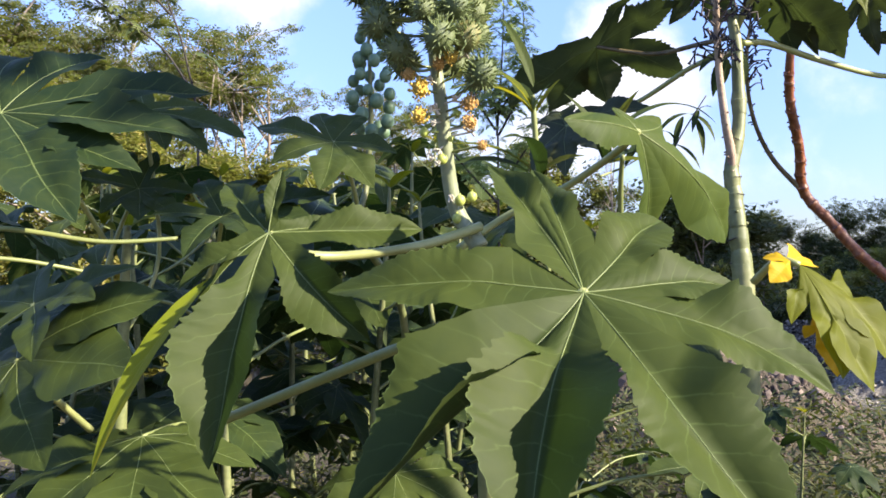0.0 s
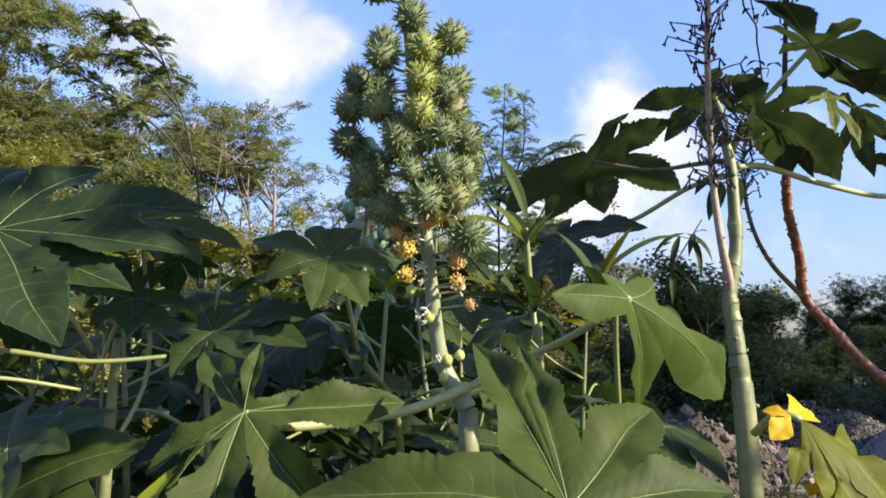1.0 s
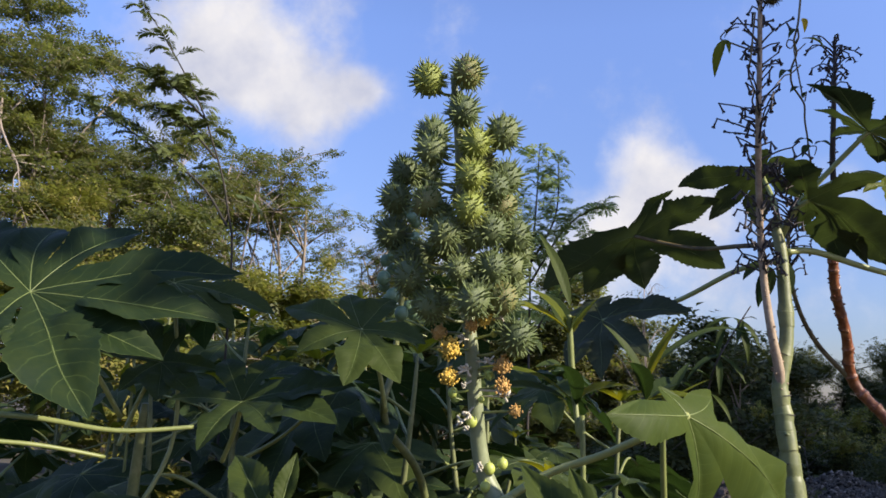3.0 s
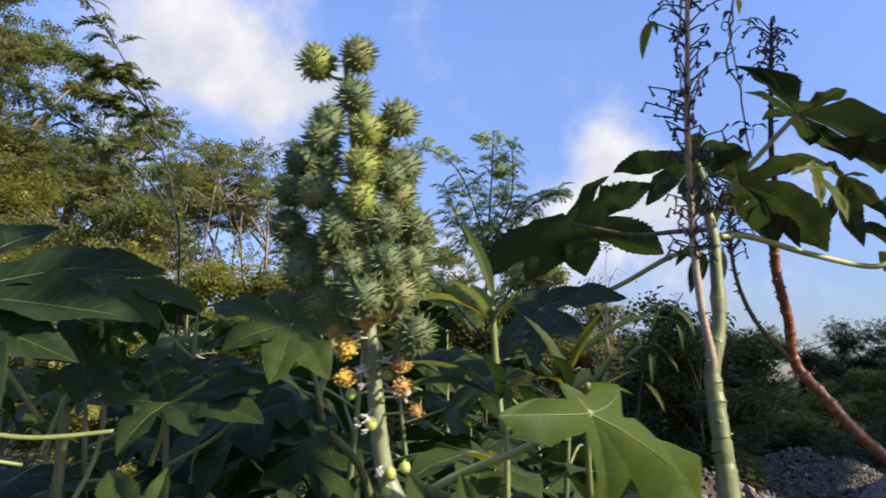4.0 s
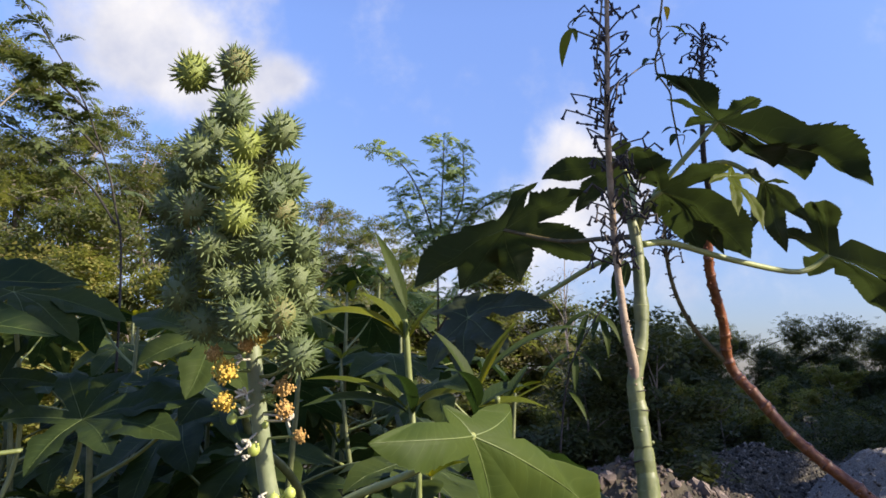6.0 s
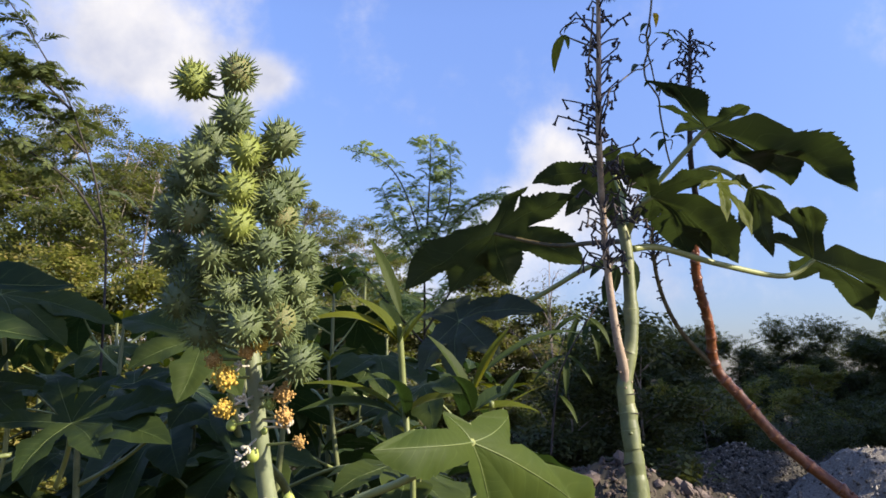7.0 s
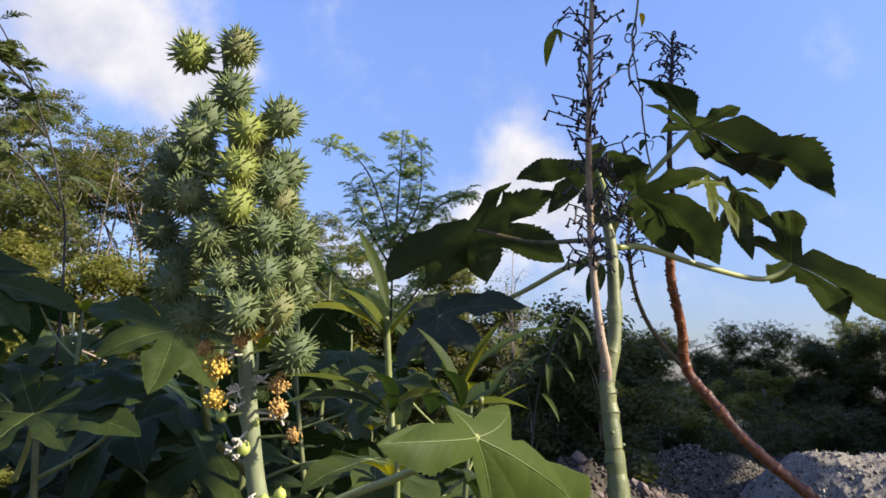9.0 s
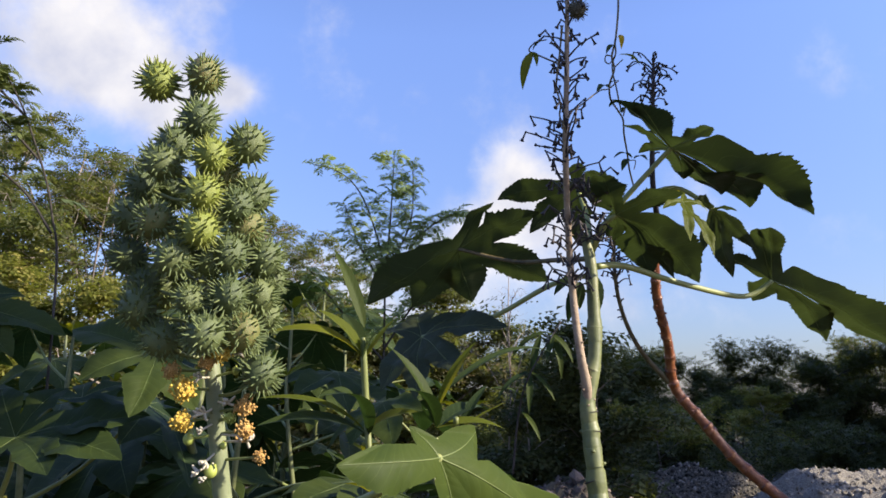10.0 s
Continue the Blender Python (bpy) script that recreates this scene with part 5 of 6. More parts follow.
stick('stem', ((0.086, 0.750, 0.000), (0.086, 0.750, 0.700), (0.086, 0.750, 1.336), (0.082, 0.753, 1.377), (0.077, 0.761, 1.424), (0.074, 0.758, 1.467), (0.073, 0.755, 1.486)), (0.005, 0.0045, 0.0025, 0.0025, 0.003, 0.003, 0.002), PETIOLE, shoot, knobs=5)
lance(shoot, (0.074, 0.757, 1.494), (0.043, 0.770, 1.568), 0.0062, material=CASTOR, bow=0.08)
lance(shoot, (0.074, 0.758, 1.467), (-0.006, 0.720, 1.486), 0.0095, material=YOUNG, bow=0.16)
lance(shoot, (0.074, 0.758, 1.467), (0.034, 0.740, 1.509), 0.0095, material=YOUNG, bow=0.10)
lance(shoot, (0.074, 0.758, 1.467), (0.050, 0.800, 1.512), 0.0080, material=CASTOR, bow=0.10)
lance(shoot, (0.074, 0.758, 1.467), (0.101, 0.770, 1.505), 0.0028, material=YOUNG, bow=0.05)
lance(shoot, (0.074, 0.758, 1.467), (0.094, 0.740, 1.496), 0.0050, material=CASTOR, bow=0.10)
lance(shoot, (0.077, 0.757, 1.406), (-0.008, 0.720, 1.434), 0.0060, material=YOUNG, bow=0.12)
lance(shoot, (0.078, 0.757, 1.403), (-0.007, 0.710, 1.412), 0.0090, material=CASTOR, bow=0.12)
lance(shoot, (0.079, 0.757, 1.402), (0.043, 0.700, 1.435), 0.0120, material=CASTOR, bow=0.25)
lance(shoot, (0.078, 0.757, 1.406), (0.122, 0.740, 1.423), 0.0090, material=YOUNG, bow=0.10)
lance(shoot, (0.137, 0.715, 1.411), (0.100, 0.700, 1.474), 0.0070, material=CASTOR, bow=0.10)
lance(shoot, (0.137, 0.715, 1.411), (0.113, 0.660, 1.440), 0.0090, material=CASTOR, bow=0.15)
lance(shoot, (0.138, 0.720, 1.426), (0.171, 0.730, 1.482), 0.0045, material=YOUNG, bow=0.08)
lance(shoot, (0.132, 0.720, 1.429), (0.270, 0.850, 1.470), 0.0042, material=CASTOR, bow=0.15)
lance(shoot, (0.137, 0.715, 1.411), (0.195, 0.740, 1.409), 0.0060, material=YOUNG, bow=0.10)
lance(shoot, (0.137, 0.715, 1.411), (0.186, 0.780, 1.423), 0.0090, material=CASTOR, bow=0.12)
lance(shoot, (0.157, 0.730, 1.410), (0.197, 0.750, 1.431), 0.0013, material=YOUNG, bow=0.03)
lance(shoot, (0.157, 0.730, 1.410), (0.182, 0.760, 1.446), 0.0040, material=CASTOR, bow=0.08)
stick('stalk', ((0.132, 0.715, 1.400), (0.157, 0.730, 1.410)), (0.0014, 0.001), PETIOLE, shoot, sides=6)
stick('stalk', ((0.164, 0.804, 1.247), (0.154, 0.742, 1.374), (0.153, 0.715, 1.419)), (0.003, 0.0022), PETIOLE, shoot)


# ---- castor leaves of the plants at the side ----
side = thing("castor_plant", (-0.55, 1.05, 0.0), "broad-leaved castor plant with dark green leaves", "plant")
stick('stem', ((-0.55, 1.05, 0.0), (-0.53, 1.04, 0.6), (-0.50, 1.02, 1.15), (-0.48, 1.0, 1.38)), (0.014, 0.012, 0.009, 0.005), STEM, side, knobs=8)
leaf(side, (-0.564, 0.860, 1.510), ((-0.723, 0.950, 1.606), (-0.622, 0.980, 1.616), (-0.508, 1.000, 1.613), (-0.345, 0.980, 1.556), (-0.341, 0.920, 1.481), (-0.387, 0.860, 1.434), (-0.417, 0.780, 1.368), (-0.556, 0.760, 1.414)), stalk=((-0.513, 1.00, 1.361), (-0.523, 0.92, 1.439)), width=(0.2, 0.2, 0.2, 0.15, 0.17, 0.17, 0.22, 0.2), fold=0.35, bow=0.14, sinus=0.3, n=64, teeth=16)
leaf(side, (-0.331, 0.968, 1.388), ((-0.407, 0.927, 1.389), (-0.350, 0.889, 1.334), (-0.254, 0.892, 1.355), (-0.191, 0.915, 1.369), (-0.182, 0.968, 1.413), (-0.304, 1.026, 1.444), (-0.383, 1.021, 1.441)), stalk=((-0.385, 1.045, 1.306), (-0.354, 1.008, 1.351)), width=0.22, fold=0.25, bow=0.12, n=30)
leaf(side, (-0.488, 1.044, 1.436), ((-0.553, 0.983, 1.446), (-0.550, 1.075, 1.502), (-0.482, 1.085, 1.495), (-0.398, 1.037, 1.428), (-0.399, 0.993, 1.388), (-0.447, 0.967, 1.384), (-0.500, 0.968, 1.395)), stalk=((-0.547, 1.059, 1.318), (-0.527, 1.069, 1.388)), width=0.2, fold=0.25, bow=0.1, n=28)
leaf(side, (-0.489, 1.060, 1.551), ((-0.579, 1.040, 1.565), (-0.543, 1.130, 1.608), (-0.418, 1.120, 1.567), (-0.341, 1.080, 1.509), (-0.378, 1.030, 1.479), (-0.424, 1.000, 1.481), (-0.504, 0.980, 1.502)), stalk=((-0.50, 1.02, 1.22), (-0.47, 1.07, 1.34)), width=0.2, fold=0.3, bow=0.12, n=48, teeth=14)
stick('petiole', ((-0.592, 0.785, 1.372), (-0.514, 0.826, 1.366), (-0.437, 0.868, 1.353), (-0.367, 0.916, 1.358)), (0.0034, 0.0026), PETIOLE, side)
stick('petiole', ((-0.617, 0.819, 1.339), (-0.550, 0.879, 1.332), (-0.492, 0.940, 1.315)), (0.003, 0.0024), PETIOLE, side)
leaf(side, (-0.342, 0.605, 1.290), ((-0.392, 0.580, 1.242), (-0.417, 0.637, 1.289), (-0.378, 0.680, 1.324), (-0.253, 0.613, 1.322), (-0.268, 0.572, 1.296), (-0.303, 0.549, 1.251)), stalk=((-0.405, 0.731, 1.194), (-0.366, 0.663, 1.246)), width=0.22, fold=0.2, bow=0.1, n=26)
leaf(side, (-0.343, 0.586, 1.246), ((-0.413, 0.599, 1.207), (-0.391, 0.660, 1.257), (-0.220, 0.597, 1.299), (-0.217, 0.539, 1.248), (-0.270, 0.515, 1.181), (-0.340, 0.527, 1.168)), stalk=((-0.372, 0.736, 1.159), (-0.354, 0.646, 1.209)), width=0.26, fold=0.12, bow=0.1, n=26)
behind = thing("castor_plant", (-0.2, 1.5, 0.0), "castor plant with a spike of smooth young fruits", "plant")
stick('stem', ((-0.200, 1.500, 0.000), (-0.200, 1.500, 0.700), (-0.150, 1.350, 1.200), (-0.174, 1.104, 1.364), (-0.167, 1.103, 1.439), (-0.159, 1.101, 1.539), (-0.157, 1.078, 1.657)), (0.012, 0.010, 0.007, 0.0055, 0.0045, 0.004, 0.002), STEM, behind, knobs=5)
young_fruit(behind, (-0.140, 1.104, 1.518), 0.0091)
young_fruit(behind, (-0.177, 1.113, 1.525), 0.0091)
young_fruit(behind, (-0.152, 1.072, 1.515), 0.0101)
young_fruit(behind, (-0.151, 1.118, 1.530), 0.0087)
young_fruit(behind, (-0.178, 1.096, 1.536), 0.0085)
young_fruit(behind, (-0.132, 1.088, 1.531), 0.0102)
young_fruit(behind, (-0.173, 1.127, 1.551), 0.0088)
young_fruit(behind, (-0.167, 1.077, 1.540), 0.0104)
young_fruit(behind, (-0.134, 1.113, 1.557), 0.0097)
young_fruit(behind, (-0.186, 1.108, 1.558), 0.0084)
young_fruit(behind, (-0.146, 1.080, 1.560), 0.0106)
young_fruit(behind, (-0.156, 1.129, 1.571), 0.0088)
young_fruit(behind, (-0.182, 1.083, 1.566), 0.0105)
young_fruit(behind, (-0.130, 1.097, 1.573), 0.0091)
young_fruit(behind, (-0.179, 1.119, 1.585), 0.0084)
young_fruit(behind, (-0.158, 1.079, 1.576), 0.0080)
young_fruit(behind, (-0.148, 1.112, 1.590), 0.0087)
young_fruit(behind, (-0.184, 1.098, 1.594), 0.0089)
young_fruit(behind, (-0.133, 1.080, 1.595), 0.0091)
young_fruit(behind, (-0.164, 1.119, 1.606), 0.0087)
young_fruit(behind, (-0.170, 1.081, 1.600), 0.0088)
young_fruit(behind, (-0.135, 1.105, 1.608), 0.0082)
young_fruit(behind, (-0.176, 1.107, 1.622), 0.0101)
young_fruit(behind, (-0.148, 1.075, 1.617), 0.0089)
young_fruit(behind, (-0.155, 1.110, 1.629), 0.0080)
young_fruit(behind, (-0.174, 1.092, 1.625), 0.0107)
young_fruit(behind, (-0.142, 1.093, 1.628), 0.0080)
young_fruit(behind, (-0.167, 1.110, 1.639), 0.0102)
young_fruit(behind, (-0.161, 1.084, 1.636), 0.0097)
young_fruit(behind, (-0.144, 1.108, 1.654), 0.0085)
young_fruit(behind, (-0.174, 1.100, 1.659), 0.0090)
young_fruit(behind, (-0.145, 1.083, 1.655), 0.0079)
young_fruit(behind, (-0.159, 1.109, 1.670), 0.0102)
young_fruit(behind, (-0.168, 1.088, 1.667), 0.0082)
leaf(behind, (-0.184, 0.979, 1.484), ((-0.222, 1.044, 1.537), (-0.162, 1.051, 1.533), (-0.103, 0.988, 1.469), (-0.120, 0.937, 1.417), (-0.181, 0.901, 1.411), (-0.248, 0.923, 1.450), (-0.297, 1.006, 1.513)), stalk=((-0.170, 1.084, 1.380), (-0.174, 1.031, 1.447)), width=0.24, fold=0.2, bow=0.14, n=28)


weed = thing("weed", (-0.72, 1.25, 0.0), "yellow-green sunlit weed among the dark leaves", "plant")
stick('stem', ((-0.647, 1.250, 0.000), (-0.647, 1.250, 1.347), (-0.664, 1.250, 1.412)), (0.003, 0.002), PETIOLE, weed, sides=6)
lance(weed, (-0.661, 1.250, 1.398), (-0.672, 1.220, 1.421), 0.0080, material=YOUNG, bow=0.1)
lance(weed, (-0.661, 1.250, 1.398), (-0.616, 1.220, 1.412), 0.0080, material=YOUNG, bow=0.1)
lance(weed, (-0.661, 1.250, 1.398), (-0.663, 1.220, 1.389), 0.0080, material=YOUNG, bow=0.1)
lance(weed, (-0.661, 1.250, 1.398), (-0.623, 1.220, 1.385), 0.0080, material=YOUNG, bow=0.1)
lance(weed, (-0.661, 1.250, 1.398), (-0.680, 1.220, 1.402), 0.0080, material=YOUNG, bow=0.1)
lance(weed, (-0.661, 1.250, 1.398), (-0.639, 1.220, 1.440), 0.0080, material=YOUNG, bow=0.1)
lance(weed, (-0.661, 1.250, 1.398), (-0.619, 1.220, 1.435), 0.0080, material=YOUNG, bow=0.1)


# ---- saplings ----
sapling((-0.979, 2.332, 0.000), 'slender dark-stemmed acacia sapling with short feathery fronds', (((-0.979, 2.332, 0.000), (-0.979, 2.332, 1.617), (-0.999, 2.294, 1.973), (-1.055, 2.245, 2.196), (-1.103, 2.216, 2.319), (-1.196, 2.172, 2.488), (-1.287, 2.136, 2.624), (-1.383, 2.097, 2.766)), ((-0.999, 2.306, 1.908), (-1.091, 2.290, 2.039), (-1.241, 2.250, 2.151), (-1.392, 2.212, 2.251), (-1.524, 2.182, 2.319)), ((-1.037, 2.261, 2.124), (-1.137, 2.228, 2.230), (-1.221, 2.179, 2.271)), ((-1.074, 2.233, 2.249), (-1.183, 2.199, 2.355), (-1.248, 2.157, 2.368))), 40, 5, 0.92, 0.0045, SHADED_FRONDS, 0.3)
sapling((-0.033, 2.887, 0.000), 'young feathery acacia sapling against the sky', (((-0.033, 2.887, 0.000), (-0.033, 2.887, 1.486), (-0.035, 2.821, 1.875), (-0.084, 2.787, 2.080), (-0.148, 2.768, 2.202), (-0.232, 2.760, 2.258), (-0.299, 2.758, 2.272)), ((-0.034, 2.832, 1.814), (-0.011, 2.786, 2.081), (-0.000, 2.748, 2.306)), ((-0.035, 2.821, 1.875), (0.062, 2.788, 2.061), (0.069, 2.750, 2.287)), ((-0.028, 2.832, 1.814), (0.104, 2.794, 2.021), (0.248, 2.778, 2.104)), ((-0.039, 2.828, 1.834), (-0.124, 2.806, 1.977), (-0.178, 2.782, 2.119)), ((-0.033, 2.860, 1.600), (0.06, 2.84, 1.74), (0.15, 2.82, 1.88), (0.19, 2.80, 2.00)), ((-0.033, 2.870, 1.560), (-0.14, 2.85, 1.68), (-0.24, 2.83, 1.80), (-0.30, 2.81, 1.88))), 60, 6, 0.72, start=0.2)


# ---- ground, from the plants' feet to the horizon ----
def ground_height(x, y):
    d = math.hypot(x, y - 2)
    return 0.10 * noise.fractal(Vector((x * 0.35, y * 0.35, 3)), 1.0, 2.0, 4) * min(1, d / 4) - 0.03


edges = [-1500, -500, -200, -90, -45] + [-24 + i * 0.8 for i in range(61)] + [45, 90, 200, 500, 1500]
gv = [(x, y + 8, ground_height(x, y + 8) if abs(x) < 60 and abs(y) < 60 else 0.0) for y in edges for x in edges]
gn = len(edges)
gf = [(j * gn + i, j * gn + i + 1, (j + 1) * gn + i + 1, (j + 1) * gn + i) for j in range(gn - 1) for i in range(gn - 1)]
tagged(link_mesh("ground", gv, gf, SOIL), "dry brown soil with leaf litter", "ground", kind="structure")

nr = np.random.default_rng(5)
# tufts of dry grass on the far field
gx, gy = nr.uniform(-14, 26, 9000), nr.uniform(13, 46, 9000)
v, f = sprays(nr, np.stack([gx, gy, np.full(9000, 0.12)], 1), np.full(9000, 0.25), 1, 0.28, 0.018, 0.5, 5)
raw_part("field_grass", v, f, GRASS, None, "olive and straw-coloured grass on the field", kind="stuff")["category"] = "grass"

# ---- far trees and bushes ----
acacia((-9.3, 10.9, 0), 8.0, 3.1, 1, "tall flat-topped acacia tree with pale bare limbs", per=21, wide=0.022, length=0.085)
acacia((-5.1, 13.2, 0), 6.2, 2.3, 2, "flat-topped acacia tree with thin limbs against the sky", per=6, wide=0.02, length=0.075)
acacia((-7.3, 12.6, 0), 6.6, 2.4, 3, "feathery acacia tree with thin pale limbs", per=10, wide=0.02, length=0.08)
acacia((-12.5, 13.5, 0), 8.6, 3.2, 5, "tall flat-topped acacia tree with pale bare limbs", per=18, wide=0.024, length=0.09)
acacia((-1.9, 13.6, 0), 4.3, 1.5, 7, "sparse acacia tree with thin limbs", per=6, limbs=7, wide=0.018, length=0.07, trunk_r=0.06)
acacia((-3.2, 14.5, 0), 4.9, 1.8, 6, "sparse acacia tree with thin limbs", per=5, limbs=6, wide=0.018, length=0.07)
for i, (x, y, h, sp, m) in enumerate([(-3.9, 9.6, 3.0, 1.6, YELLOWISH), (-5.6, 9.0, 3.7, 1.8, FOLIAGE), (-2.4, 10.5, 2.6, 1.4, YELLOWISH), (-7.4, 8.4, 3.8, 1.8, YELLOWISH), (-1.9, 9.8, 2.5, 1.3, FOLIAGE), (-4.6, 7.6, 2.4, 1.3, YELLOWISH), (-2.9, 8.0, 2.0, 1.2, FOLIAGE), (-0.7, 10.0, 2.9, 1.2, FOLIAGE), (0.4, 10.5, 2.5, 1.1, FOLIAGE)]):
    tree("shrub", (x, y, 0), h, sp, 40 + i, m, "yellowing feathery shrub in the sun" if m is YELLOWISH else "olive-green feathery shrub in the sun", "shrub", clumps=300, per=26, length=0.08, wide=0.022, dense=5, trunk_r=0.04, low=0.06, flat=0.8, group="shrubs", shape=0.95, limbs=9)
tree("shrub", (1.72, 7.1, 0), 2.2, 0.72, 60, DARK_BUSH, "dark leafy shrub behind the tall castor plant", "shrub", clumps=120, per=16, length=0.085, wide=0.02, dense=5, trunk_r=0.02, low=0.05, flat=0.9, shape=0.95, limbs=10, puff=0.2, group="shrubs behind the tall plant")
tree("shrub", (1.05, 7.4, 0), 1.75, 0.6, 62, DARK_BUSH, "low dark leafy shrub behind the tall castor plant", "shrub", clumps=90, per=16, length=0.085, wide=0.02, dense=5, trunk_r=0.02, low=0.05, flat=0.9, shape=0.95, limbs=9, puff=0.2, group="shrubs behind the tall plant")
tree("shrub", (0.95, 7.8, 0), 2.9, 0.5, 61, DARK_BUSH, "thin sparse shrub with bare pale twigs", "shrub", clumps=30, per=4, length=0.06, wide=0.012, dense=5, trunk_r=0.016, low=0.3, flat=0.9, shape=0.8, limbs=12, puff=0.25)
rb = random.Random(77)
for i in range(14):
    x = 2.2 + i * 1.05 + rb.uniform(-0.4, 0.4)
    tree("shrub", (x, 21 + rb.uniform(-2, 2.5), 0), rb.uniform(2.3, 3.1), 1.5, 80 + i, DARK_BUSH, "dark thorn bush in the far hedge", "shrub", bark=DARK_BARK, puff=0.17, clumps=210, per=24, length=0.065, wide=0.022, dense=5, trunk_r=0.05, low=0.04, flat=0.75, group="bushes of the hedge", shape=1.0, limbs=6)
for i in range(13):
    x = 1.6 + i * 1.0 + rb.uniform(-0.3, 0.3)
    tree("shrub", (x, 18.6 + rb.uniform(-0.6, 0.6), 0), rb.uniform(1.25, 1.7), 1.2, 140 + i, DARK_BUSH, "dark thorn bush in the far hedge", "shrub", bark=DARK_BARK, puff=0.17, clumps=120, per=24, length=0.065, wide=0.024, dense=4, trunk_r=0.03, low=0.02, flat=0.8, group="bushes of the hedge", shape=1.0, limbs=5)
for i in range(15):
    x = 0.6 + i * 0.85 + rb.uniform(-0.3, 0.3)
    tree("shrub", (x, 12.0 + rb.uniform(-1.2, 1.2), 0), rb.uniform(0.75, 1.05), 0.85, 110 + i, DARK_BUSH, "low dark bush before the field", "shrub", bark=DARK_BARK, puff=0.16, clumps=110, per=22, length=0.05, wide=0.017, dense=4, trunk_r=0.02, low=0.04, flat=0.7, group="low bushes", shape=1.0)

for x, y, h, sp, seed in [(3.45, 11.0, 1.42, 0.7, 161), (6.3, 14.0, 1.6, 0.6, 162)]:
    tree("shrub", (x, y, 0), h, sp, seed, YELLOWISH, "olive-yellow bush before the dark hedge", "shrub", puff=0.15, clumps=130, per=20, length=0.05, wide=0.015, dense=5, trunk_r=0.02, low=0.2, flat=0.8, group="olive bushes", shape=1.0)
acacia((12.4, 21.5, 0), 3.3, 1.1, 21, "thin pale almost bare tree in the far hedge", per=4, limbs=7, wide=0.016, length=0.06, trunk_r=0.05)
acacia((5.2, 22.0, 0), 2.9, 1.3, 22, "low flat-topped tree in the far hedge", per=7, limbs=6, wide=0.02, length=0.07, trunk_r=0.05)

# ---- heaps of rubble ----
mound("rubble_heap", (1.30, 6.0, 0), 1.6, 1.2, 0.95, SOIL, "heap of broken pinkish limestone rubble", "rubble", 290, 0.025, 0.085, 4, grit=ROCK, fine=4000)
mound("gravel_heap", (6.2, 7.9, 0), 3.6, 2.0, 0.70, PEBBLE, "pale grey gravel heap", "gravel", 290, 0.010, 0.022, 9, 0.8, PALE_GRIT, 7000, flank=2.4)
mound("rubble_heap", (3.1, 9.0, 0), 2.2, 1.2, 0.78, GRAVEL, "low heap of dark broken stone", "rubble", 60, 0.010, 0.03, 14, fine=7000)

# ---- the thicket of castor plants ----
kinds = [fill_plant(201, 1.42, 9, 0.17), fill_plant(202, 1.5, 10, 0.19), fill_plant(203, 1.3, 8, 0.16)]
spots = [(-0.62, 1.45, 0, 0.2), (-0.25, 1.5, 1, 1.4), (-1.05, 1.75, 2, 2.0), (0.12, 1.75, 0, 3.1), (-0.55, 2.0, 1, 4.0), (-1.5, 2.3, 0, 5.0), (-0.1, 2.3, 2, 0.8), (-0.95, 2.6, 1, 2.6),
         (-1.95, 2.9, 2, 1.1), (0.2, 2.45, 2, 4.4), (-1.4, 3.3, 0, 0.5), (-0.5, 3.0, 0, 2.2), (-0.85, 1.15, 2, 3.6), (-0.35, 1.15, 0, 5.5), (0.05, 1.25, 2, 2.7), (-0.7, 1.7, 0, 2.9), (-1.25, 1.4, 1, 0.3), (-0.15, 1.85, 1, 5.9), (-1.7, 1.9, 2, 4.6)]
used = set()
for x, y, k, turn in spots:
    m = Matrix.Translation((x, y, 0)) @ Matrix.Rotation(turn, 4, "Z")
    if k in used:
        copy_thing(kinds[k], m)
    else:
        kinds[k].matrix_basis = m
        used.add(k)

# unseen thicket plants added across the path, to cut the sky light
for x, y, k, turn, size in [(-1.75, 0.1, 1, 0.4, 1.5), (-2.0, 0.8, 0, 2.2, 1.55), (-1.5, -0.9, 2, 1.0, 1.6), (-0.7, -1.35, 1, 3.0, 1.45), (0.2, -1.5, 0, 4.1, 1.4), (-2.3, -0.4, 0, 5.2, 1.6), (-1.2, -1.7, 1, 5.9, 1.7), (-1.9, 1.5, 1, 3.7, 1.2)]:
    copy_thing(kinds[k], Matrix.Translation((x, y, 0)) @ Matrix.Rotation(turn, 4, "Z")).scale = (size, size, size)

for x, y, k, turn, size in [(-0.35, 2.6, 1, 0.9, 1.16), (-1.2, 2.9, 2, 3.3, 1.3), (-0.45, 3.9, 0, 1.7, 1.4), (-0.75, 3.4, 1, 5.0, 1.22), (-1.9, 3.5, 0, 2.4, 1.28), (-1.1, 4.1, 2, 0.2, 1.45), (-0.2, 3.3, 0, 4.6, 1.25), (-1.5, 2.6, 1, 1.3, 1.12), (-2.4, 3.1, 2, 4.0, 1.35), (-0.9, 2.2, 0, 2.0, 1.14), (-0.45, 2.4, 2, 5.6, 1.24)]:
    copy_thing(kinds[k], Matrix.Translation((x, y, 0)) @ Matrix.Rotation(turn, 4, "Z")).scale = (size, size, size)

# unseen tall plants added towards the sun, only to shade the thicket
dense = fill_plant(204, 1.5, 24, 0.14, 0.93, 8, 2, False)
dense.matrix_basis = Matrix.Translation((1.8, 0.75, 0)) @ Matrix.Diagonal((2.2, 2.2, 2.2, 1))
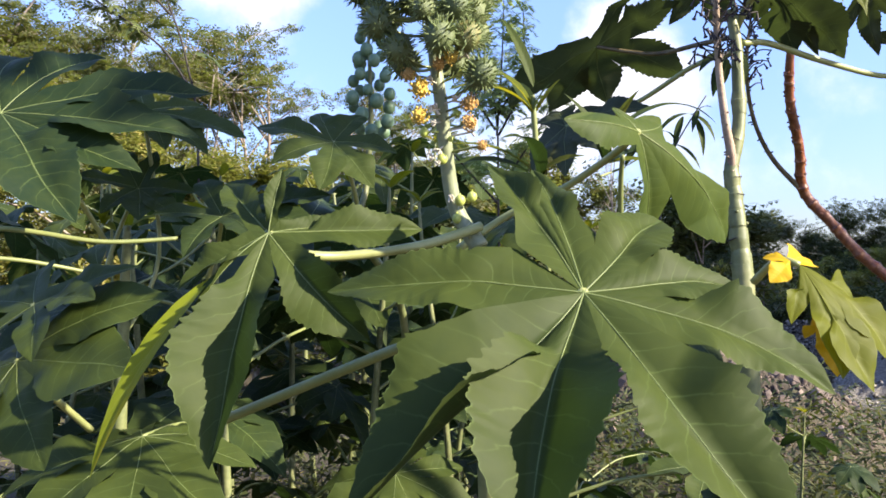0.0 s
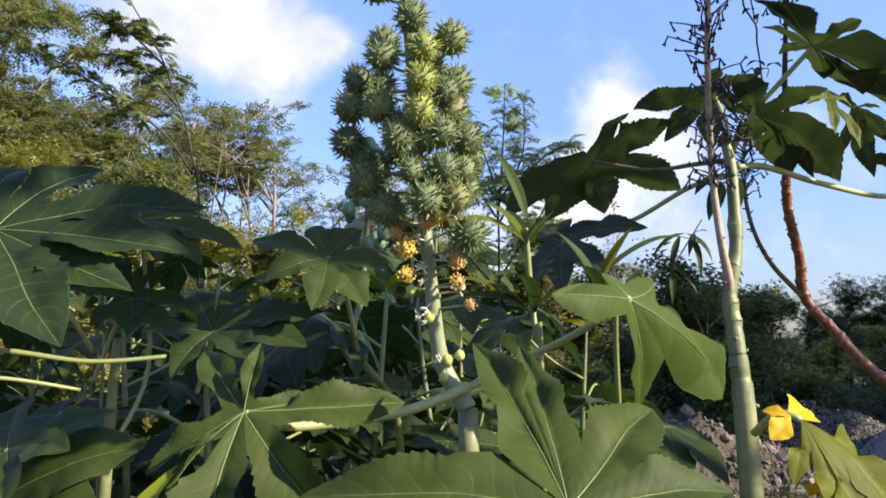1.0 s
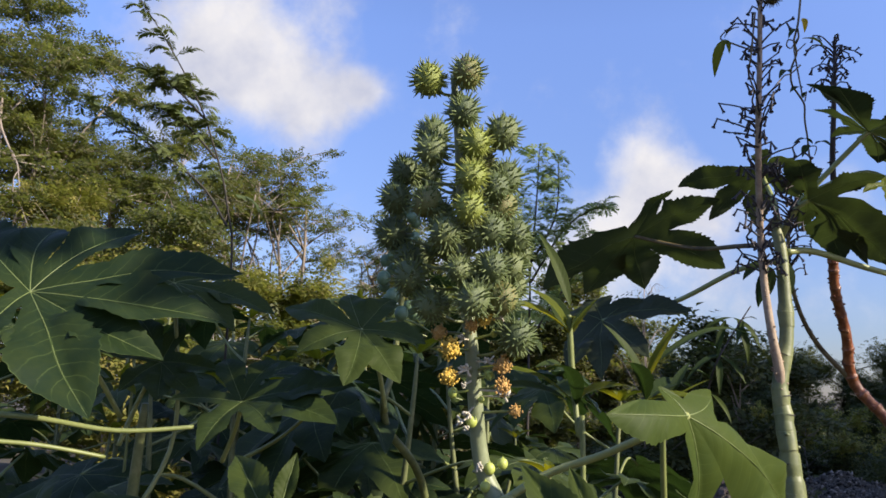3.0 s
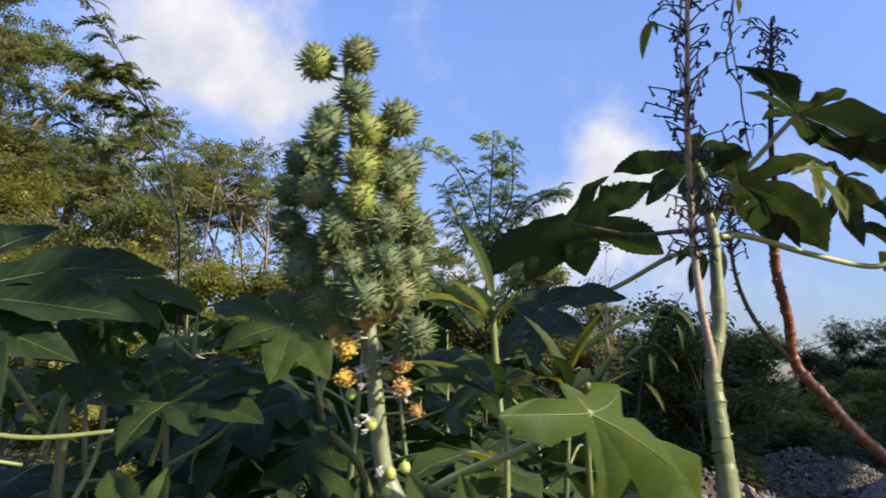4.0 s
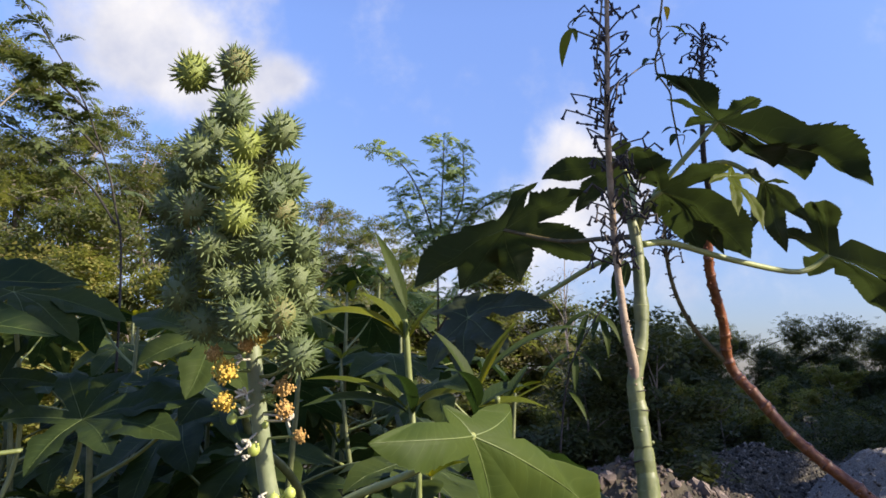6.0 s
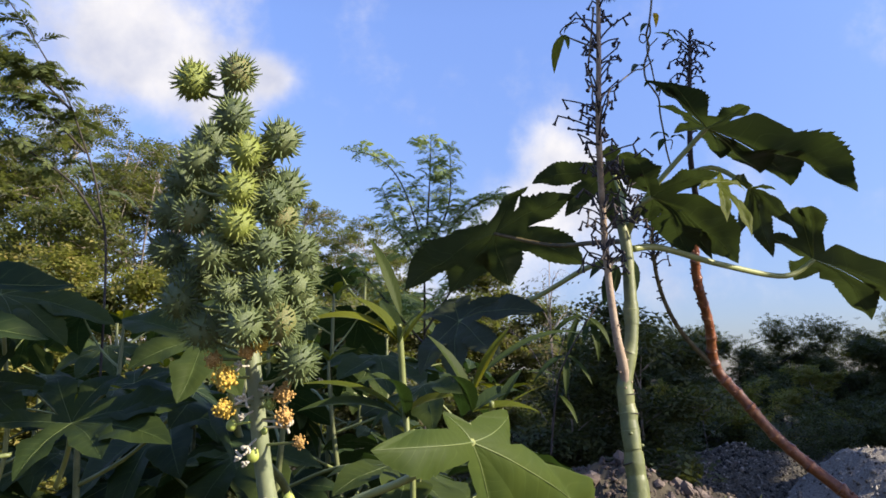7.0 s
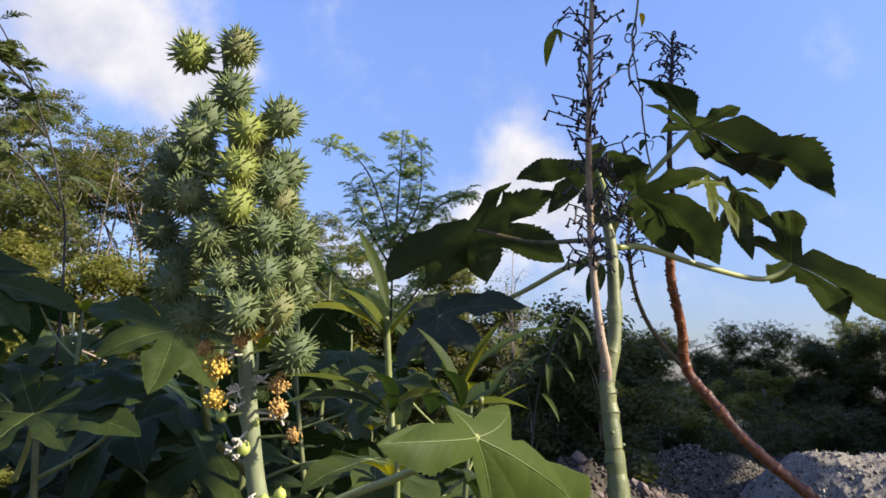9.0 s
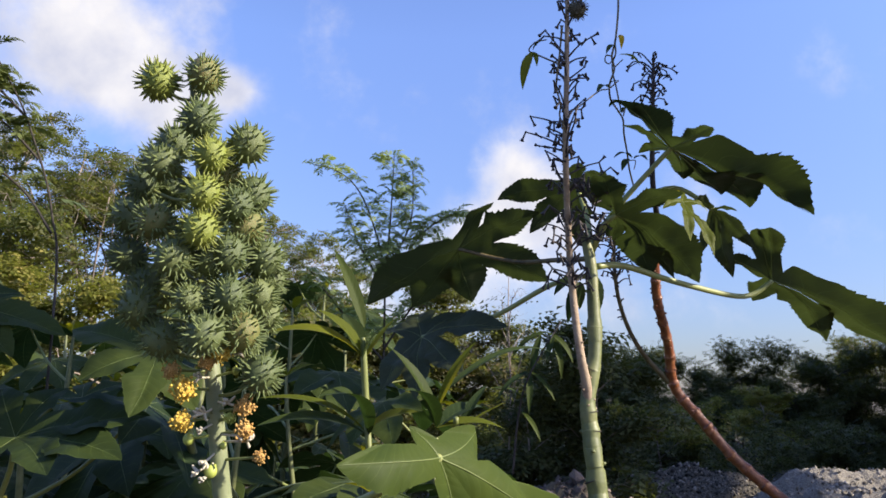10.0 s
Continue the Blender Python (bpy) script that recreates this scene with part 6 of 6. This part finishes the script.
for x, y, turn, size in [(2.1, 0.90, 2.0, 2.25), (2.25, 0.83, 3.3, 2.3), (1.95, 1.25, 5.1, 2.2), (2.35, 1.30, 1.5, 2.3), (2.0, 0.80, 4.0, 2.25), (2.2, 1.75, 0.3, 2.3), (1.9, 1.0, 0.9, 2.3)]:
    copy_thing(dense, Matrix.Translation((x, y, 0)) @ Matrix.Rotation(turn, 4, "Z")).scale = (size, size, size)

# a slim unseen plant, added so that its top shades the lower stem
slim_shade_plant = fill_plant(205, 2.22, 7, 0.13, 0.95, 8, 2, False, (0.05, 0.11))
slim_shade_plant.matrix_basis = Matrix.Translation((1.97, 0.37, 0))

# lower plants towards the sun, unseen and added as shade
for x, y, turn, size in [(1.95, 0.9, 2.9, 1.2), (2.2, 1.05, 5.6, 1.28)]:
    copy_thing(dense, Matrix.Translation((x, y, 0)) @ Matrix.Rotation(turn, 4, "Z")).scale = (size, size, size)
# two unseen trees added to shade the shrubs and the rubble
tree("tree", (9.0, 4.5, 0), 6.4, 1.9, 32, FOLIAGE, "unseen tall acacia tree with a high crown, added for shade", clumps=260, per=30, length=0.12, trunk_r=0.08, low=0.8, limbs=10)
tree("tree", (8.7, 6.4, 0), 5.2, 2.0, 31, FOLIAGE, "unseen acacia tree beside the rubble, its high crown added for shade", clumps=260, per=30, length=0.12, trunk_r=0.07, low=0.8, limbs=10)

# an unseen row of trees beside the field, added to shade the hedge
for i, (x, y, h) in enumerate([(13.0, 15.5, 8.0), (15.5, 13.2, 8.4), (14.6, 18.0, 7.6), (12.2, 10.6, 7.2), (16.4, 9.8, 8.2), (18.5, 15.5, 8.6), (10.6, 8.8, 6.6), (11.6, 13.0, 7.4)]):
    tree("tree", (x, y, 0), h, 2.1, 400 + i, FOLIAGE, "unseen tall acacia tree beside the field, added for shade", clumps=200, per=30, length=0.36, wide=0.10, trunk_r=0.1, low=0.1, limbs=9, dense=3, flat=0.7, group="trees beside the field", shape=0.9)

# small castor plants beside the tall stems
for x, y, k, turn, size in [(0.72, 1.55, 0, 0.7, 0.56), (1.05, 1.9, 2, 2.1, 0.66), (0.45, 1.75, 1, 4.2, 0.54), (1.0, 1.35, 1, 5.3, 0.52), (0.85, 2.4, 0, 3.0, 0.62)]:
    copy_thing(kinds[k], Matrix.Translation((x, y, 0)) @ Matrix.Rotation(turn, 4, "Z")).scale = (size, size, size)

# low weeds all round
wx, wy = nr.uniform(-7, 7, 5000), nr.uniform(-6, 11, 5000)
v, f = sprays(nr, np.stack([wx, wy, np.full(5000, 0.06)], 1), np.full(5000, 0.16), 2, 0.10, 0.004, 0.5, 5)
raw_part("low_weeds", v, f, GRASS, None, "low dry weeds and grass on the soil", kind="stuff")["category"] = "weeds"

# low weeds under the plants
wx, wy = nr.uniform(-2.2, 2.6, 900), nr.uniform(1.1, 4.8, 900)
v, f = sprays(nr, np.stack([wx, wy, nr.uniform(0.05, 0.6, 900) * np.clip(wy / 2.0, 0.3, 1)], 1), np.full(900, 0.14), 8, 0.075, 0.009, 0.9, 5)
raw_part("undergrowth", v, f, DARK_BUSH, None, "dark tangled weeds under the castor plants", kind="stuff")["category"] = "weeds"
